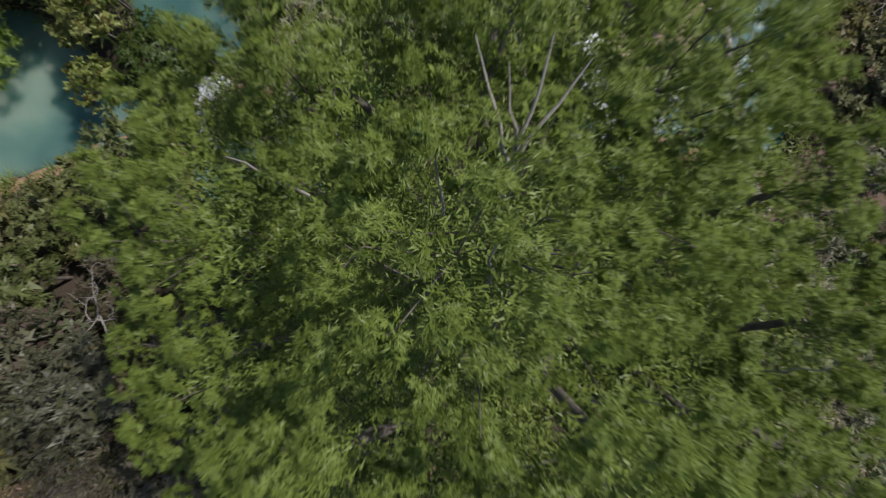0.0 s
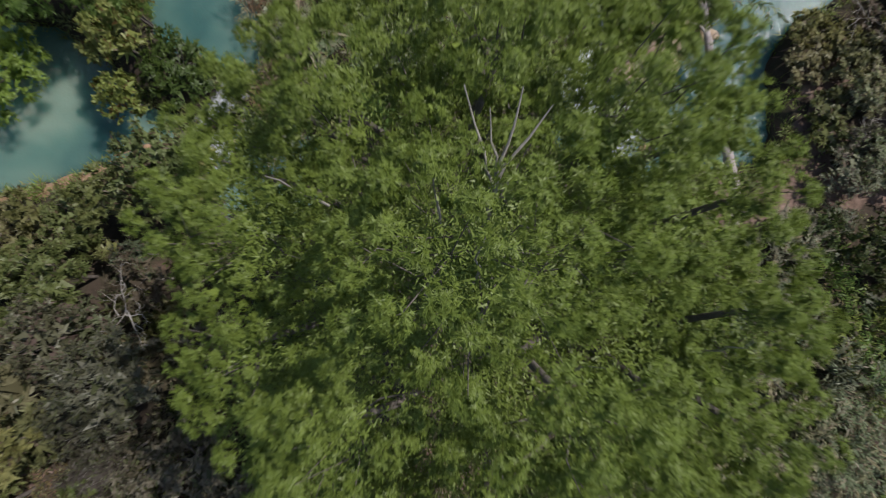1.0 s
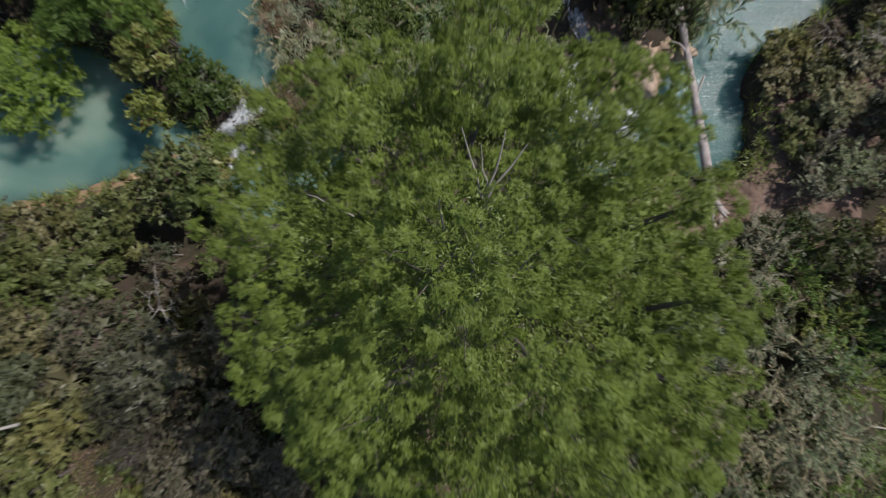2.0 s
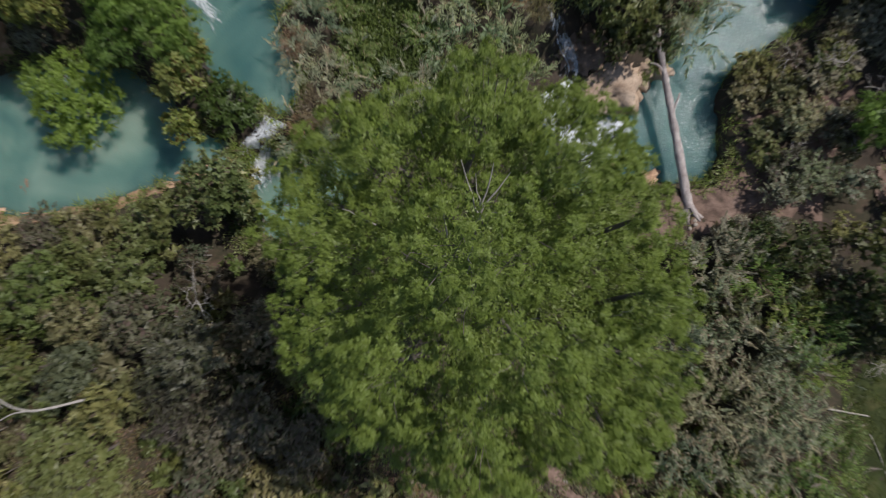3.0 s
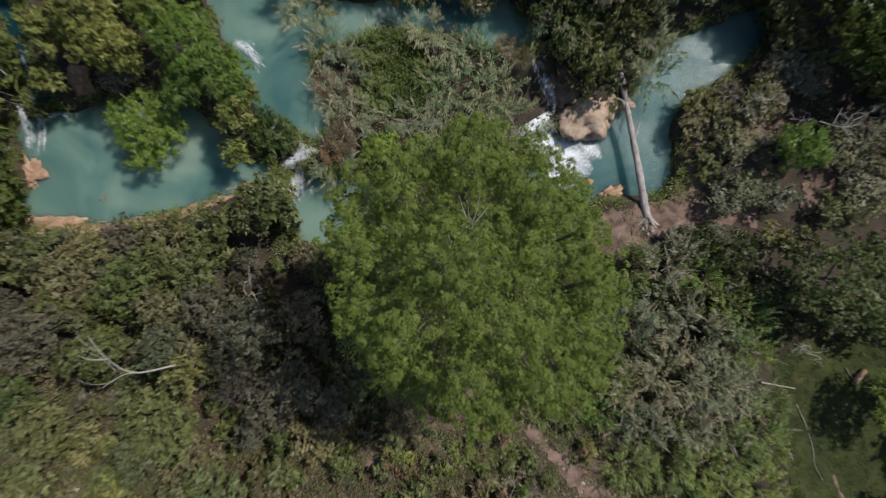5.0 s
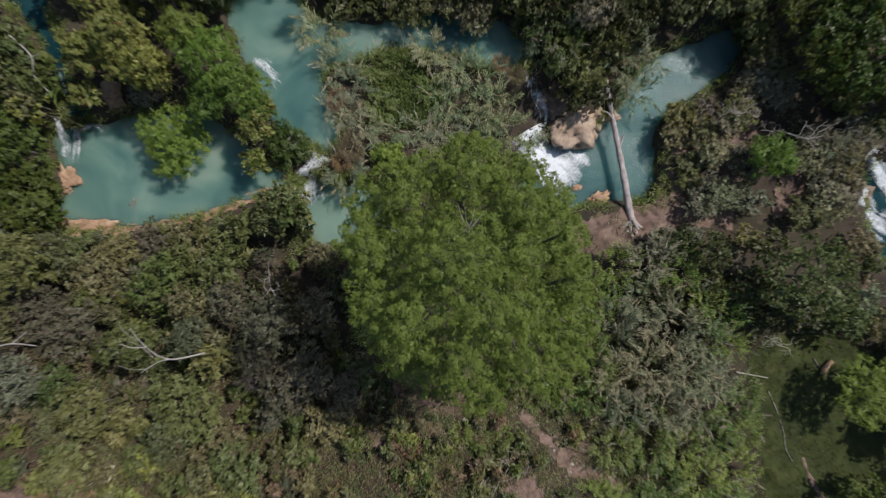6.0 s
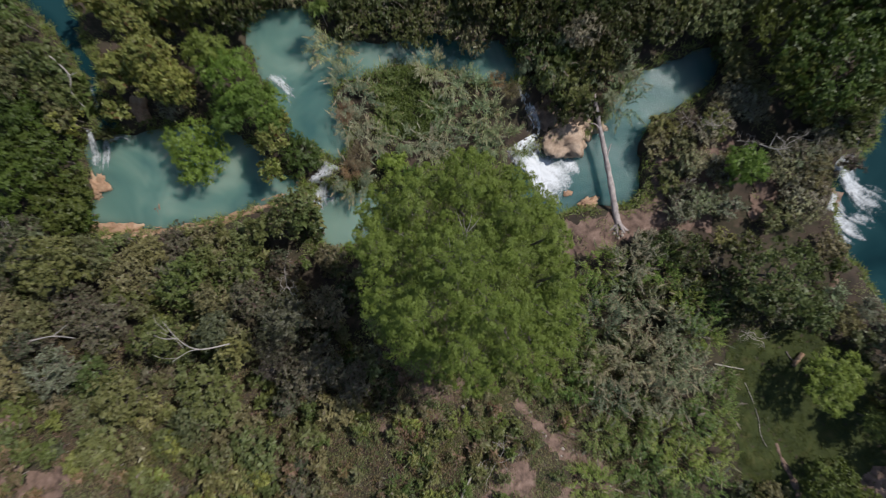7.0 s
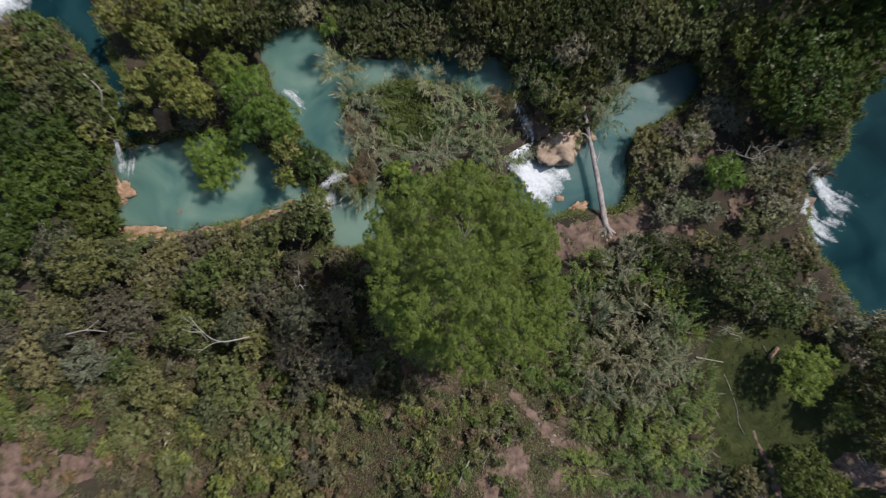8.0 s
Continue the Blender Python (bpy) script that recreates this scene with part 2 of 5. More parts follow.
def clump_sites(rng, lobes, spacing, low=0.25):
    """Places of the leafy clumps over the outside of a crown's lobes (x, y, z, radius, height): they keep apart, which leaves dark gaps."""
    lobes = np.asarray(lobes, float)
    area = lobes[:, 3] * (lobes[:, 3] + lobes[:, 4])
    k = int(22 * area.sum() / spacing ** 2) + 12
    pick = rng.choice(len(lobes), k, p=area / area.sum())
    d = unit(rng.normal(size=(k, 3)))
    d[:, 2] = np.where(d[:, 2] < -low, -d[:, 2], d[:, 2])
    c = lobes[pick, :3] + d * rng.uniform(0.8, 0.97, k)[:, None] * lobes[pick][:, [3, 3, 4]]
    ok = np.ones(k, bool)
    for j, b in enumerate(lobes):
        ok &= (pick == j) | (np.linalg.norm((c - b[:3]) / b[[3, 3, 4]], axis=1) > 0.86)
    c, d, pick = c[ok], d[ok], pick[ok]
    gap = spacing * rng.uniform(0.82, 1.2, len(c))
    kept = [0]
    for i in range(1, len(c)):
        if np.min(np.sum((c[kept] - c[i]) ** 2, axis=1)) > gap[i] ** 2:
            kept.append(i)
    return c[kept], d[kept], pick[kept]


def foliage(rng, sites, ways, radii, tufts, shoots, per, shoot_len, leaf_len, leaf_wid, droop=0.2, spread=0.8, heart=14, slender=0.5):
    """Leaves on shoots, shoots in tufts, tufts over the outer side of each rounded clump."""
    m = np.repeat(np.arange(len(sites)), tufts)
    n = len(m)
    o = unit(unit(ways[m] * 0.8 + np.array((0, 0, 0.55))) * 0.72 + unit(rng.normal(size=(n, 3))))
    c = sites[m] + o * (rng.uniform(0.68, 1.0, n) * radii[m])[:, None]
    k = np.repeat(np.arange(n), shoots)
    q = len(k)
    way = unit(o[k] * 0.5 + unit(rng.normal(size=(q, 3))) * spread + np.array((0, 0, 0.1)))
    start = c[k] + rng.normal(0, shoot_len * 0.15, (q, 3))
    ln = shoot_len * rng.uniform(0.55, 1.15, q)
    s = np.repeat(np.arange(q), per)
    t = np.tile((np.arange(per) + 0.5) / per, q) + rng.uniform(-0.3, 0.3, q * per) / per
    p = start[s] + way[s] * (ln[s] * t)[:, None]
    p[:, 2] -= droop * ln[s] * t ** 2
    out = o[k][s]
    lw = unit(way[s] * 0.75 + unit(rng.normal(size=(q * per, 3))) * 0.65 - np.array((0, 0, 1.0)) * (droop * t)[:, None])
    # blades lie more along the clump's face than across it
    lw = unit(lw - 0.6 * np.sum(lw * out, 1, keepdims=True) * out)
    nm = unit(out + np.array((0, 0, 0.25)) + rng.normal(0, 0.3, (q * per, 3)))
    size = rng.uniform(0.65, 1.2, q * per)
    outer = leaves(p, lw, nm, leaf_len * size, leaf_wid * size, False)
    # the shaded heart of each clump, which closes it
    m = np.repeat(np.arange(len(sites)), heart)
    d = unit(rng.normal(size=(len(m), 3)))
    c = sites[m] + d * (rng.uniform(0.05, 0.4, len(m)) * radii[m])[:, None]
    way = unit(np.cross(d, rng.normal(size=d.shape)))
    wide = radii[m] * rng.uniform(1.3, 2.1, len(m)) / (heart * slender) ** 0.5
    return joined([outer, leaves(c - way * wide[:, None] * 0.5, way, d, wide, slender * wide, False)])


def inner_leaves(rng, lobes, n, length, width, deep=0.58):
    """The older, larger leaves that close a crown from within."""
    lobes = np.asarray(lobes, float)
    share = lobes[:, 3] ** 2
    pick = rng.choice(len(lobes), n, p=share / share.sum())
    d = unit(rng.normal(size=(n, 3)))
    c = lobes[pick, :3] + d * rng.uniform(0.15 * deep, deep, n)[:, None] * lobes[pick][:, [3, 3, 4]]
    way = unit(rng.normal(size=(n, 3)) * (1, 1, 0.35))
    size = rng.uniform(0.7, 1.2, n)
    return leaves(c, way, unit(np.array((0, 0, 1.0)) + rng.normal(0, 0.3, (n, 3))), length * size, width * size, False)


def crown_lobes(rng, r, h, n):
    """Lobes of an uneven crown of radius r whose top stands at h above its own base."""
    r = r - 0.22
    out = [(0, 0, h * 0.48, r * 0.62, h * 0.40)]
    turn = rng.uniform(0, 6.28)
    for i in range(n):
        a, q = turn + i * 6.283 / n + rng.uniform(-0.35, 0.35), r * rng.uniform(0.45, 0.72)
        rr = r * rng.uniform(0.30, 0.46)
        out.append((q * math.cos(a), q * math.sin(a), h * rng.uniform(0.28, 0.6), rr, rr * rng.uniform(0.7, 1.0)))
    return out


# ---- the lie of the land ----
POOL_LEFT = [(-22.8, 7.0), (-20.8, 7.6), (-19.3, 7.8), (-17.0, 8.0), (-15.1, 8.1), (-13.2, 7.6), (-11.2, 5.8), (-8.9, 4.1), (-9.7, 3.5), (-12.0, 3.1), (-13.9, 2.3), (-16.2, 1.9), (-18.9, 1.5), (-21.6, 1.4), (-22.6, 2.0), (-22.2, 3.9)]
POOL_UPPER = [(-12.4, 13.7), (-11.8, 14.8), (-9.2, 15.2), (-7.7, 13.5), (-4.2, 12.9), (-1.2, 13.5), (2.2, 13.3), (4.1, 12.1), (4.3, 10.8), (2.2, 10.8), (-0.5, 11.6), (-3.5, 11.8), (-5.8, 11.0), (-7.3, 9.9), (-6.3, 8.0), (-6.2, 6.7), (-6.8, 6.0), (-7.6, 6.2), (-8.8, 6.9), (-9.6, 7.3), (-10.7, 9.5), (-11.4, 11.0)]
RUN_MIDDLE = [(-8.9, 3.5), (-7.8, 4.5), (-6.0, 4.1), (-4.0, 4.3), (-3.6, 2.0), (-6.0, 0.4), (-7.9, 0.4), (-8.7, 2.0)]
POOL_LOG = [(4.4, 6.1), (6.2, 6.7), (8.4, 7.3), (10.1, 8.5), (10.9, 10.2), (12.9, 12.2), (15.8, 13.2), (17.8, 14.0), (18.2, 12.2), (16.2, 10.1), (14.1, 8.9), (12.9, 7.3), (12.9, 4.5), (12.1, 3.2), (10.1, 3.1), (8.4, 2.9), (6.8, 2.4), (4.4, 3.7)]
RIVER_EAST = [(28.6, 9.0), (30.2, 12.2), (33.9, 13.5), (37.1, 10.2), (37.9, 1.2), (37.1, -7.0), (33.0, -7.8), (30.5, -6.2), (28.5, -2.9), (27.4, -1.3), (26.1, 0.4), (25.5, 2.4), (25.7, 4.9), (27.5, 6.5), (28.4, 7.7)]
RUN_WEST = [(-26.9, 17.2), (-24.6, 17.9), (-23.1, 15.3), (-22.4, 13.1), (-21.6, 12.0), (-21.3, 9.4), (-20.6, 8.2), (-21.2, 7.9), (-21.8, 9.4), (-22.4, 11.2), (-23.9, 13.5), (-25.7, 15.3), (-28.0, 16.1), (-31.0, 16.1), (-31.7, 17.6)]
PATH_EAST = [(7.6, 0.2), (9.0, 0.4), (10.4, 1.0), (11.8, 1.4), (13.4, 2.0), (15.4, 2.2), (17.3, 2.0)]
PATH_SOUTH = [(4.2, -9.1), (5.9, -11.0), (7.3, -12.5), (9.0, -13.3), (10.1, -14.4), (10.9, -16.7)]
PATH_MEADOW = [(21.4, -12.4), (21.8, -13.6), (22.4, -14.8), (22.9, -16.0), (23.3, -17.8)]
WATERS = [(POOL_LEFT, 1.6), (POOL_UPPER, 2.2), (RUN_MIDDLE, 0.9), (POOL_LOG, -0.8), (RIVER_EAST, -1.2), (RUN_WEST, 2.6)]


def smooth_step(a, b, x):
    t = np.clip((x - a) / (b - a), 0, 1)
    return t * t * (3 - 2 * t)


def rounded(points, closed=True, n=6):
    """Catmull-Rom through points."""
    p = np.asarray(points, float)
    k = len(p)
    out = []
    for i in range(k if closed else k - 1):
        a, b, c, d = (p[(i + j) % k] if closed else p[min(max(i + j, 0), k - 1)] for j in (-1, 0, 1, 2))
        for t in np.arange(n) / n:
            out.append(0.5 * (2 * b + (c - a) * t + (2 * a - 5 * b + 4 * c - d) * t * t + (3 * b - a - 3 * c + d) * t ** 3))
    if not closed:
        out.append(p[-1])
    return np.array(out)


def distance_to(poly, x, y, closed=True):
    """Distance to an outline, negative inside it."""
    best, inside = np.full(x.shape, 1e9), np.zeros(x.shape, bool)
    k = len(poly)
    for i in range(k if closed else k - 1):
        (ax, ay), (bx, by) = poly[i], poly[(i + 1) % k]
        ex, ey = bx - ax, by - ay
        t = np.clip(((x - ax) * ex + (y - ay) * ey) / (ex * ex + ey * ey + 1e-9), 0, 1)
        best = np.minimum(best, (x - ax - t * ex) ** 2 + (y - ay - t * ey) ** 2)
        if closed and ay != by:
            inside ^= ((ay > y) != (by > y)) & (x < ex * (y - ay) / ey + ax)
    best = np.sqrt(best)
    return np.where(inside, -best, best)


def wobble(x, y, s=1.0):
    return (np.sin(x * 1.3 * s + 1.7 * np.sin(y * 0.9 * s)) + np.sin(y * 1.7 * s + 1.3 * np.sin(x * 1.1 * s + 2.0)) + 0.6 * np.sin((x + y) * 3.1 * s + 1)) / 2.6


SHORES = [(rounded(p, True, 4), level) for p, level in WATERS]


def ground_z(x, y):
    """Height of the ground: a terraced river bed, with a hillside that climbs to the south-west."""
    x, y = np.asarray(x, float), np.asarray(y, float)
    z = 2.1 - 1.9 * smooth_step(-3, 7, x)
    z = z + 3.3 * np.clip((-2.5 - y) / 13, 0, 3) ** 0.9 * smooth_step(13, 2, x) + 0.9 * smooth_step(-9, -14, x) * smooth_step(1, -4, y)
    z = z + 0.2 * np.clip(y - 14, 0, 40) + 0.03 * np.clip(np.abs(x) - 36, 0, 200)
    z = z + 0.16 * wobble(x, y) + 0.07 * wobble(y, x, 2.7)
    d = [distance_to(p, x, y) + 0.18 * wobble(x, y, 2.2) for p, _ in SHORES]
    for (p, level), q in zip(SHORES, d):
        z = np.maximum(z, z + (level + 0.25 - z) * smooth_step(2.2, 0.5, q))
    for (p, level), q in sorted(zip(SHORES, d), key=lambda e: -e[0][1]):
        w = smooth_step(0.45, -0.6, q)
        z = np.minimum(z, z + (level - 0.8 - z) * w)
    return z


def axis(lo, hi, step, far):
    core = np.arange(lo, hi + step / 2, step)
    out = [lo]
    g = step
    while out[-1] > -far:
        g *= 1.35
        out.append(out[-1] - g)
    left = np.array(out[:0:-1])
    return np.concatenate([left, core, (lo + hi) - left[::-1]])


gx, gy = axis(-34, 34, 0.36, 2500), axis(-20, 20, 0.36, 2500)
X, Y = np.meshgrid(gx, gy)
nx, ny = len(gx), len(gy)
I = np.arange(nx * ny).reshape(ny, nx)
quads = np.stack([I[:-1, :-1], I[:-1, 1:], I[1:, 1:], I[1:, :-1]], -1).reshape(-1, 4)
ground = new("ground", raw_mesh("ground", np.stack([X, Y, ground_z(X, Y)], -1).reshape(-1, 3), quads, SOIL, True))
tagged(ground, "brown earth with leaf litter and sparse moss", "ground", kind="structure")


def water_sheet(name, poly, level, material, label):
    p = rounded(poly, True, 4)
    t = unit(np.roll(p, -1, 0) - np.roll(p, 1, 0))
    area = np.sum(p[:, 0] * np.roll(p[:, 1], -1) - np.roll(p[:, 0], -1) * p[:, 1])
    p = p + np.stack([t[:, 1], -t[:, 0]], 1) * 0.35 * np.sign(area)
    bm = bmesh.new()
    bm.faces.new([bm.verts.new((a, b, level)) for a, b in p])
    bmesh.ops.triangulate(bm, faces=bm.faces[:])
    bmesh.ops.recalc_face_normals(bm, faces=bm.faces[:])
    me = bpy.data.meshes.new(name)
    bm.to_mesh(me)
    bm.free()
    if me.polygons[0].normal.z < 0:
        me.flip_normals()
    me.materials.append(material)
    return tagged(new(name, me), label, "water", kind="structure")


water_sheet("water_left_pool", POOL_LEFT, 1.6, WATER, "still milky turquoise pool with tan tufa rim")
water_sheet("water_upper_pool", POOL_UPPER, 2.2, WATER, "milky turquoise pool between willows and canes")
water_sheet("water_run", RUN_MIDDLE, 0.9, WATER, "shallow turquoise run below a small cascade")
water_sheet("water_log_pool", POOL_LOG, -0.8, GLITTER, "turquoise pool with sun glitter under a fallen log")
water_sheet("water_river", RIVER_EAST, -1.2, RIVER, "deep blue-green river with white rapids")
water_sheet("water_west_run", RUN_WEST, 2.6, RIVER, "narrow dark stream with white water")


def ribbon(name, line, width, material, label, lift=0.03, first=1.0):
    """A trodden way laid on the ground."""
    p = rounded(line, False, 6)
    t = unit(np.gradient(p, axis=0))
    s = np.stack([-t[:, 1], t[:, 0]], 1)
    k = np.linspace(-1, 1, 7)
    wd = width * (1 + 0.3 * np.sin(np.arange(len(p)) * 1.1) + 0.15 * np.sin(np.arange(len(p)) * 2.7)) * np.linspace(first, 1, len(p))
    g = p[:, None] + s[:, None] * (k[None, :, None] * wd[:, None, None] * 0.5)
    z = ground_z(g[..., 0], g[..., 1]) + lift * (1 - np.abs(k)[None] ** 4 * 2.5)
    i = np.arange(len(p) * 7).reshape(-1, 7)
    q = np.stack([i[:-1, :-1], i[1:, :-1], i[1:, 1:], i[:-1, 1:]], -1).reshape(-1, 4)
    ob = new(name, raw_mesh(name, np.concatenate([g, z[..., None]], -1).reshape(-1, 3), q, material, True))
    return tagged(ob, label, "path", kind="structure")


ribbon("path_east", PATH_EAST, 1.5, TRACK, "trodden pinkish earth path by the log")
ribbon("path_south", PATH_SOUTH, 1.6, TRACK, "trodden earth path through the bushes", 0.03, 0.4)
ribbon("path_meadow", PATH_MEADOW, 0.9, TRACK, "narrow worn track over the meadow", 0.07, 0.25)


# ---- plants ----
def crown_mesh(name, seed, material, r, h, n_lobes, spacing, amount, tufts, shoots, shoot_len, leaf_len, leaf_wid, droop):
    """A crown of clumps; amount: leaves for each square metre of its plan."""
    rng = np.random.default_rng(seed)
    lobes = crown_lobes(rng, r, h, n_lobes)
    c, d, _ = clump_sites(rng, lobes, spacing)
    per = max(2, round(amount * 3.14 * r * r / (len(c) * tufts * shoots)))
    near = foliage(rng, c, d, spacing * rng.uniform(0.42, 0.68, len(c)), tufts, shoots, per, shoot_len, leaf_len, leaf_wid, droop)
    v, f = joined([near, inner_leaves(rng, lobes, int(70 * r * r) + 16, 0.34, 0.2)])
    return raw_mesh(name, v, f, material)


def trunk_mesh(name, seed, r, h, material, stems=4):
    """Unit stem: forks below the crown into limbs that reach out to r and up to h; stands at z = 0."""
    rng = np.random.default_rng(seed)
    pieces = [tube(bent(rng, (0, 0, -3.0), (0, 0, 0.02), 0.03), np.linspace(0.07, 0.045, 5), 5)]
    for i in range(stems):
        a = i * 6.283 / stems + rng.uniform(-0.4, 0.4)
        e = (r * 0.6 * math.cos(a), r * 0.6 * math.sin(a), h * rng.uniform(0.5, 0.85))
        limb = bent(rng, (0, 0, 0), e, 0.2)
        pieces.append(tube(limb, np.linspace(0.030, 0.010, 5), 3))
        for j in range(3):
            tip = limb[3] + rng.normal(0, 0.18 * r, 3) + np.array((0, 0, 0.2 * h))
            tip[:2] *= min(1.0, 0.72 * r / max(np.hypot(tip[0], tip[1]), 1e-6))
            pieces.append(tube(bent(rng, limb[2 + j % 2], tip, 0.25, 3), np.linspace(0.010, 0.003, 3), 3))
    v, f = joined(pieces)
    return raw_mesh(name, v, f, material, True)


SIZES = (0.55, 0.9, 1.4, 2.0, 3.0)
KINDS = {
    # leaf, bark, lobes, clump spacing, leaves per square metre, tufts, shoots, shoot length, leaf length and width, droop
    "willow": (WILLOW_LEAF, BARK, 8, 0.40, 1200, 7, 5, 0.20, 0.125, 0.027, 0.35),
    "yellow": (YELLOW_LEAF, BARK, 8, 0.44, 760, 7, 4, 0.13, 0.12, 0.062, 0.12),
    "broad": (BROAD_LEAF, BARK, 10, 0.52, 740, 8, 4, 0.16, 0.135, 0.06, 0.2),
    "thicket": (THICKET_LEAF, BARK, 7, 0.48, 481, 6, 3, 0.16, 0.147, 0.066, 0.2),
    "scrub": (SCRUB_LEAF, DEAD_WOOD, 9, 0.42, 533, 5, 4, 0.20, 0.126, 0.045, 0.12),
    "olive": (OLIVE_LEAF, BARK, 9, 0.46, 447, 6, 3, 0.14, 0.147, 0.07, 0.15),
    "lime": (LIME_LEAF, BARK, 9, 0.48, 481, 6, 3, 0.16, 0.147, 0.07, 0.15),
    "umber": (UMBER_LEAF, DEAD_WOOD, 8, 0.42, 516, 5, 4, 0.16, 0.126, 0.053, 0.12),
    "mauve": (MAUVE_LEAF, DEAD_WOOD, 7, 0.42, 520, 5, 4, 0.26, 0.14, 0.03, 0.05),
    "rosy": (ROSY_LEAF, DEAD_WOOD, 8, 0.38, 516, 5, 4, 0.16, 0.126, 0.049, 0.08),
    "light": (LIGHT_LEAF, BARK, 9, 0.42, 481, 6, 3, 0.13, 0.147, 0.07, 0.12),
    "dry": (DRY_LEAF, BARK, 8, 0.44, 516, 5, 4, 0.20, 0.137, 0.051, 0.10),
}
CROWNS = {}
STEMS = {kind_name: trunk_mesh("trunk", 50 + n, 1.0, 1.0, row[1]) for n, (kind_name, row) in enumerate(KINDS.items())}


def crown_of(kind_name, size, turn):
    """The crown mesh of a kind, built once for each size and turn."""
    if (kind_name, size, turn) not in CROWNS:
        mat, bark, nl, gap, amount, tf, sh, sl, ll, lw, dr = KINDS[kind_name]
        seed = 100 * list(KINDS).index(kind_name) + int(size * 10) + turn
        CROWNS[kind_name, size, turn] = crown_mesh("crown", seed, mat, size, size * 1.25, nl if size < 1.7 else nl + 4, gap * max(1, size / 1.4) ** 0.4, amount, tf, sh, sl, ll, lw, dr)
    return CROWNS[kind_name, size, turn]


def plant(kind_name, category, name, label, x, y, top, r, spin):
    """A bush or tree: its crown's top at height top, radius r."""
    size = min(SIZES, key=lambda s: abs(math.log(s / r)))
    s = r / size
    g = float(ground_z(x, y))
    top = max(top, g + 0.9 * r)
    crown_h = min(max(1.25 * r, 0.6 * (top - g)), 1.9 * r, top - g)
    ob = tagged(new(name), label, category, category + "s of the thicket")
    ob.location, ob.rotation_euler = (x, y, g), (0, 0, spin)
    c = part("crown", crown_of(kind_name, size, int(spin * 7) % 3), ob)
    c.location, c.scale = (0, 0, top - g - crown_h), (s, s, crown_h / (1.25 * size))
    if top - g - crown_h > max(2.4, 1.8 * r):
        # a lower tier of leaves closes a tall crown towards the ground
        low_size = min(SIZES, key=lambda q: abs(math.log(q / (0.55 * r))))
        c = part("lower_crown", crown_of(kind_name, low_size, int(spin * 7 + 1) % 3), ob)
        c.location, c.scale = (0, 0, max(top - g - 1.75 * crown_h, 0)), (0.92 * r / low_size, 0.92 * r / low_size, crown_h / (1.25 * low_size))
    t = part("trunk", STEMS[kind_name], ob)
    base = max(top - g - crown_h, 0.25)
    t.location = (0, 0, base)
    t.scale = (r * 0.85, r * 0.85, crown_h * 0.8)
    return ob


def cane_mesh(name, seed, material, stalks, height, r, leaf_len, leaf_wid, per):
    """Cane: stalks lean out and arch over, each a feather of two ranks of long drooping blades."""
    rng = np.random.default_rng(seed)
    a = rng.uniform(0, 6.283, stalks)
    q = np.sqrt(rng.uniform(0, 1, stalks))
    foot = np.stack([np.cos(a), np.sin(a), 0 * a], 1) * (q * r * 0.62)[:, None]
    out = unit(np.stack([np.cos(a), np.sin(a), 0 * a], 1) + rng.normal(0, 0.6, (stalks, 3)) * (1, 1, 0))
    hh = height * rng.uniform(0.55, 1.0, stalks) * (1.05 - 0.3 * q)
    ben = r * rng.uniform(0.3, 0.95, stalks)
    def along(i, t):
        return foot[i] + out[i] * (ben[i] * t ** 2.2)[:, None] + np.stack([0 * t, 0 * t, hh[i] * t * (1.12 - 0.32 * t ** 3)], 1)
    s = np.repeat(np.arange(stalks), per)
    t = np.tile(np.linspace(0.4, 1.0, per), stalks) + rng.uniform(-0.015, 0.015, stalks * per)
    p = along(s, t)
    ax = unit(along(s, t + 0.01) - p)
    sd = unit(np.cross(ax, (0, 0, 1.0)) + rng.normal(0, 0.25, ax.shape)) * np.where(np.arange(len(s)) % 2 == 0, 1, -1)[:, None]
    way = unit(ax * (0.55 + 0.5 * t)[:, None] + sd * 0.7 + rng.normal(0, 0.16, ax.shape))
    size = rng.uniform(0.65, 1.15, len(s)) * np.sin(np.pi * (0.18 + 0.72 * t))
    v1, f1 = leaves(p, way, unit(np.array((0, 0, 1.0)) + rng.normal(0, 0.3, way.shape)), leaf_len * size, leaf_wid * (0.3 + 0.7 * size), True)
    v1 = v1.reshape(-1, 4, 3)
    v1[:, 2, 2] -= 0.3 * leaf_len * size
    pieces = [(v1.reshape(-1, 3), f1)]
    for i in range(0, stalks, 4):
        tt = np.linspace(0, 0.95, 4)
        pieces.append(tube(along(np.full(4, i), tt), np.linspace(0.010, 0.004, 4), 3))
    v, f = joined(pieces)
    end = np.ones(stalks)
    tips = along(np.arange(stalks), end)
    return raw_mesh(name, v, f, material), tips, unit(tips - along(np.arange(stalks), end * 0.9))


def plume_mesh(name, seed, tips, out, share):
    """Feathery tan flower heads at the tips of some canes."""
    rng = np.random.default_rng(seed)
    keep = rng.uniform(size=len(tips)) < share
    keep[0] = True
    tips, out = tips[keep], out[keep]
    s = np.repeat(np.arange(len(tips)), 40)
    t = np.tile(np.linspace(0, 1, 40), len(tips))
    ax = unit(out + np.array((0.12, 0.08, 0.1)))
    p = tips[s] + ax[s] * (t * 0.5 - 0.1)[:, None]
    way = unit(ax[s] + unit(rng.normal(size=(len(s), 3))) * 0.6)
    n = unit(rng.normal(size=way.shape) + np.array((0, 0, 1.0)))
    v, f = leaves(p, way, n, 0.20 * (1.15 - 0.7 * t), np.full(len(s), 0.03), False)
    return raw_mesh(name, v, f, PLUME)


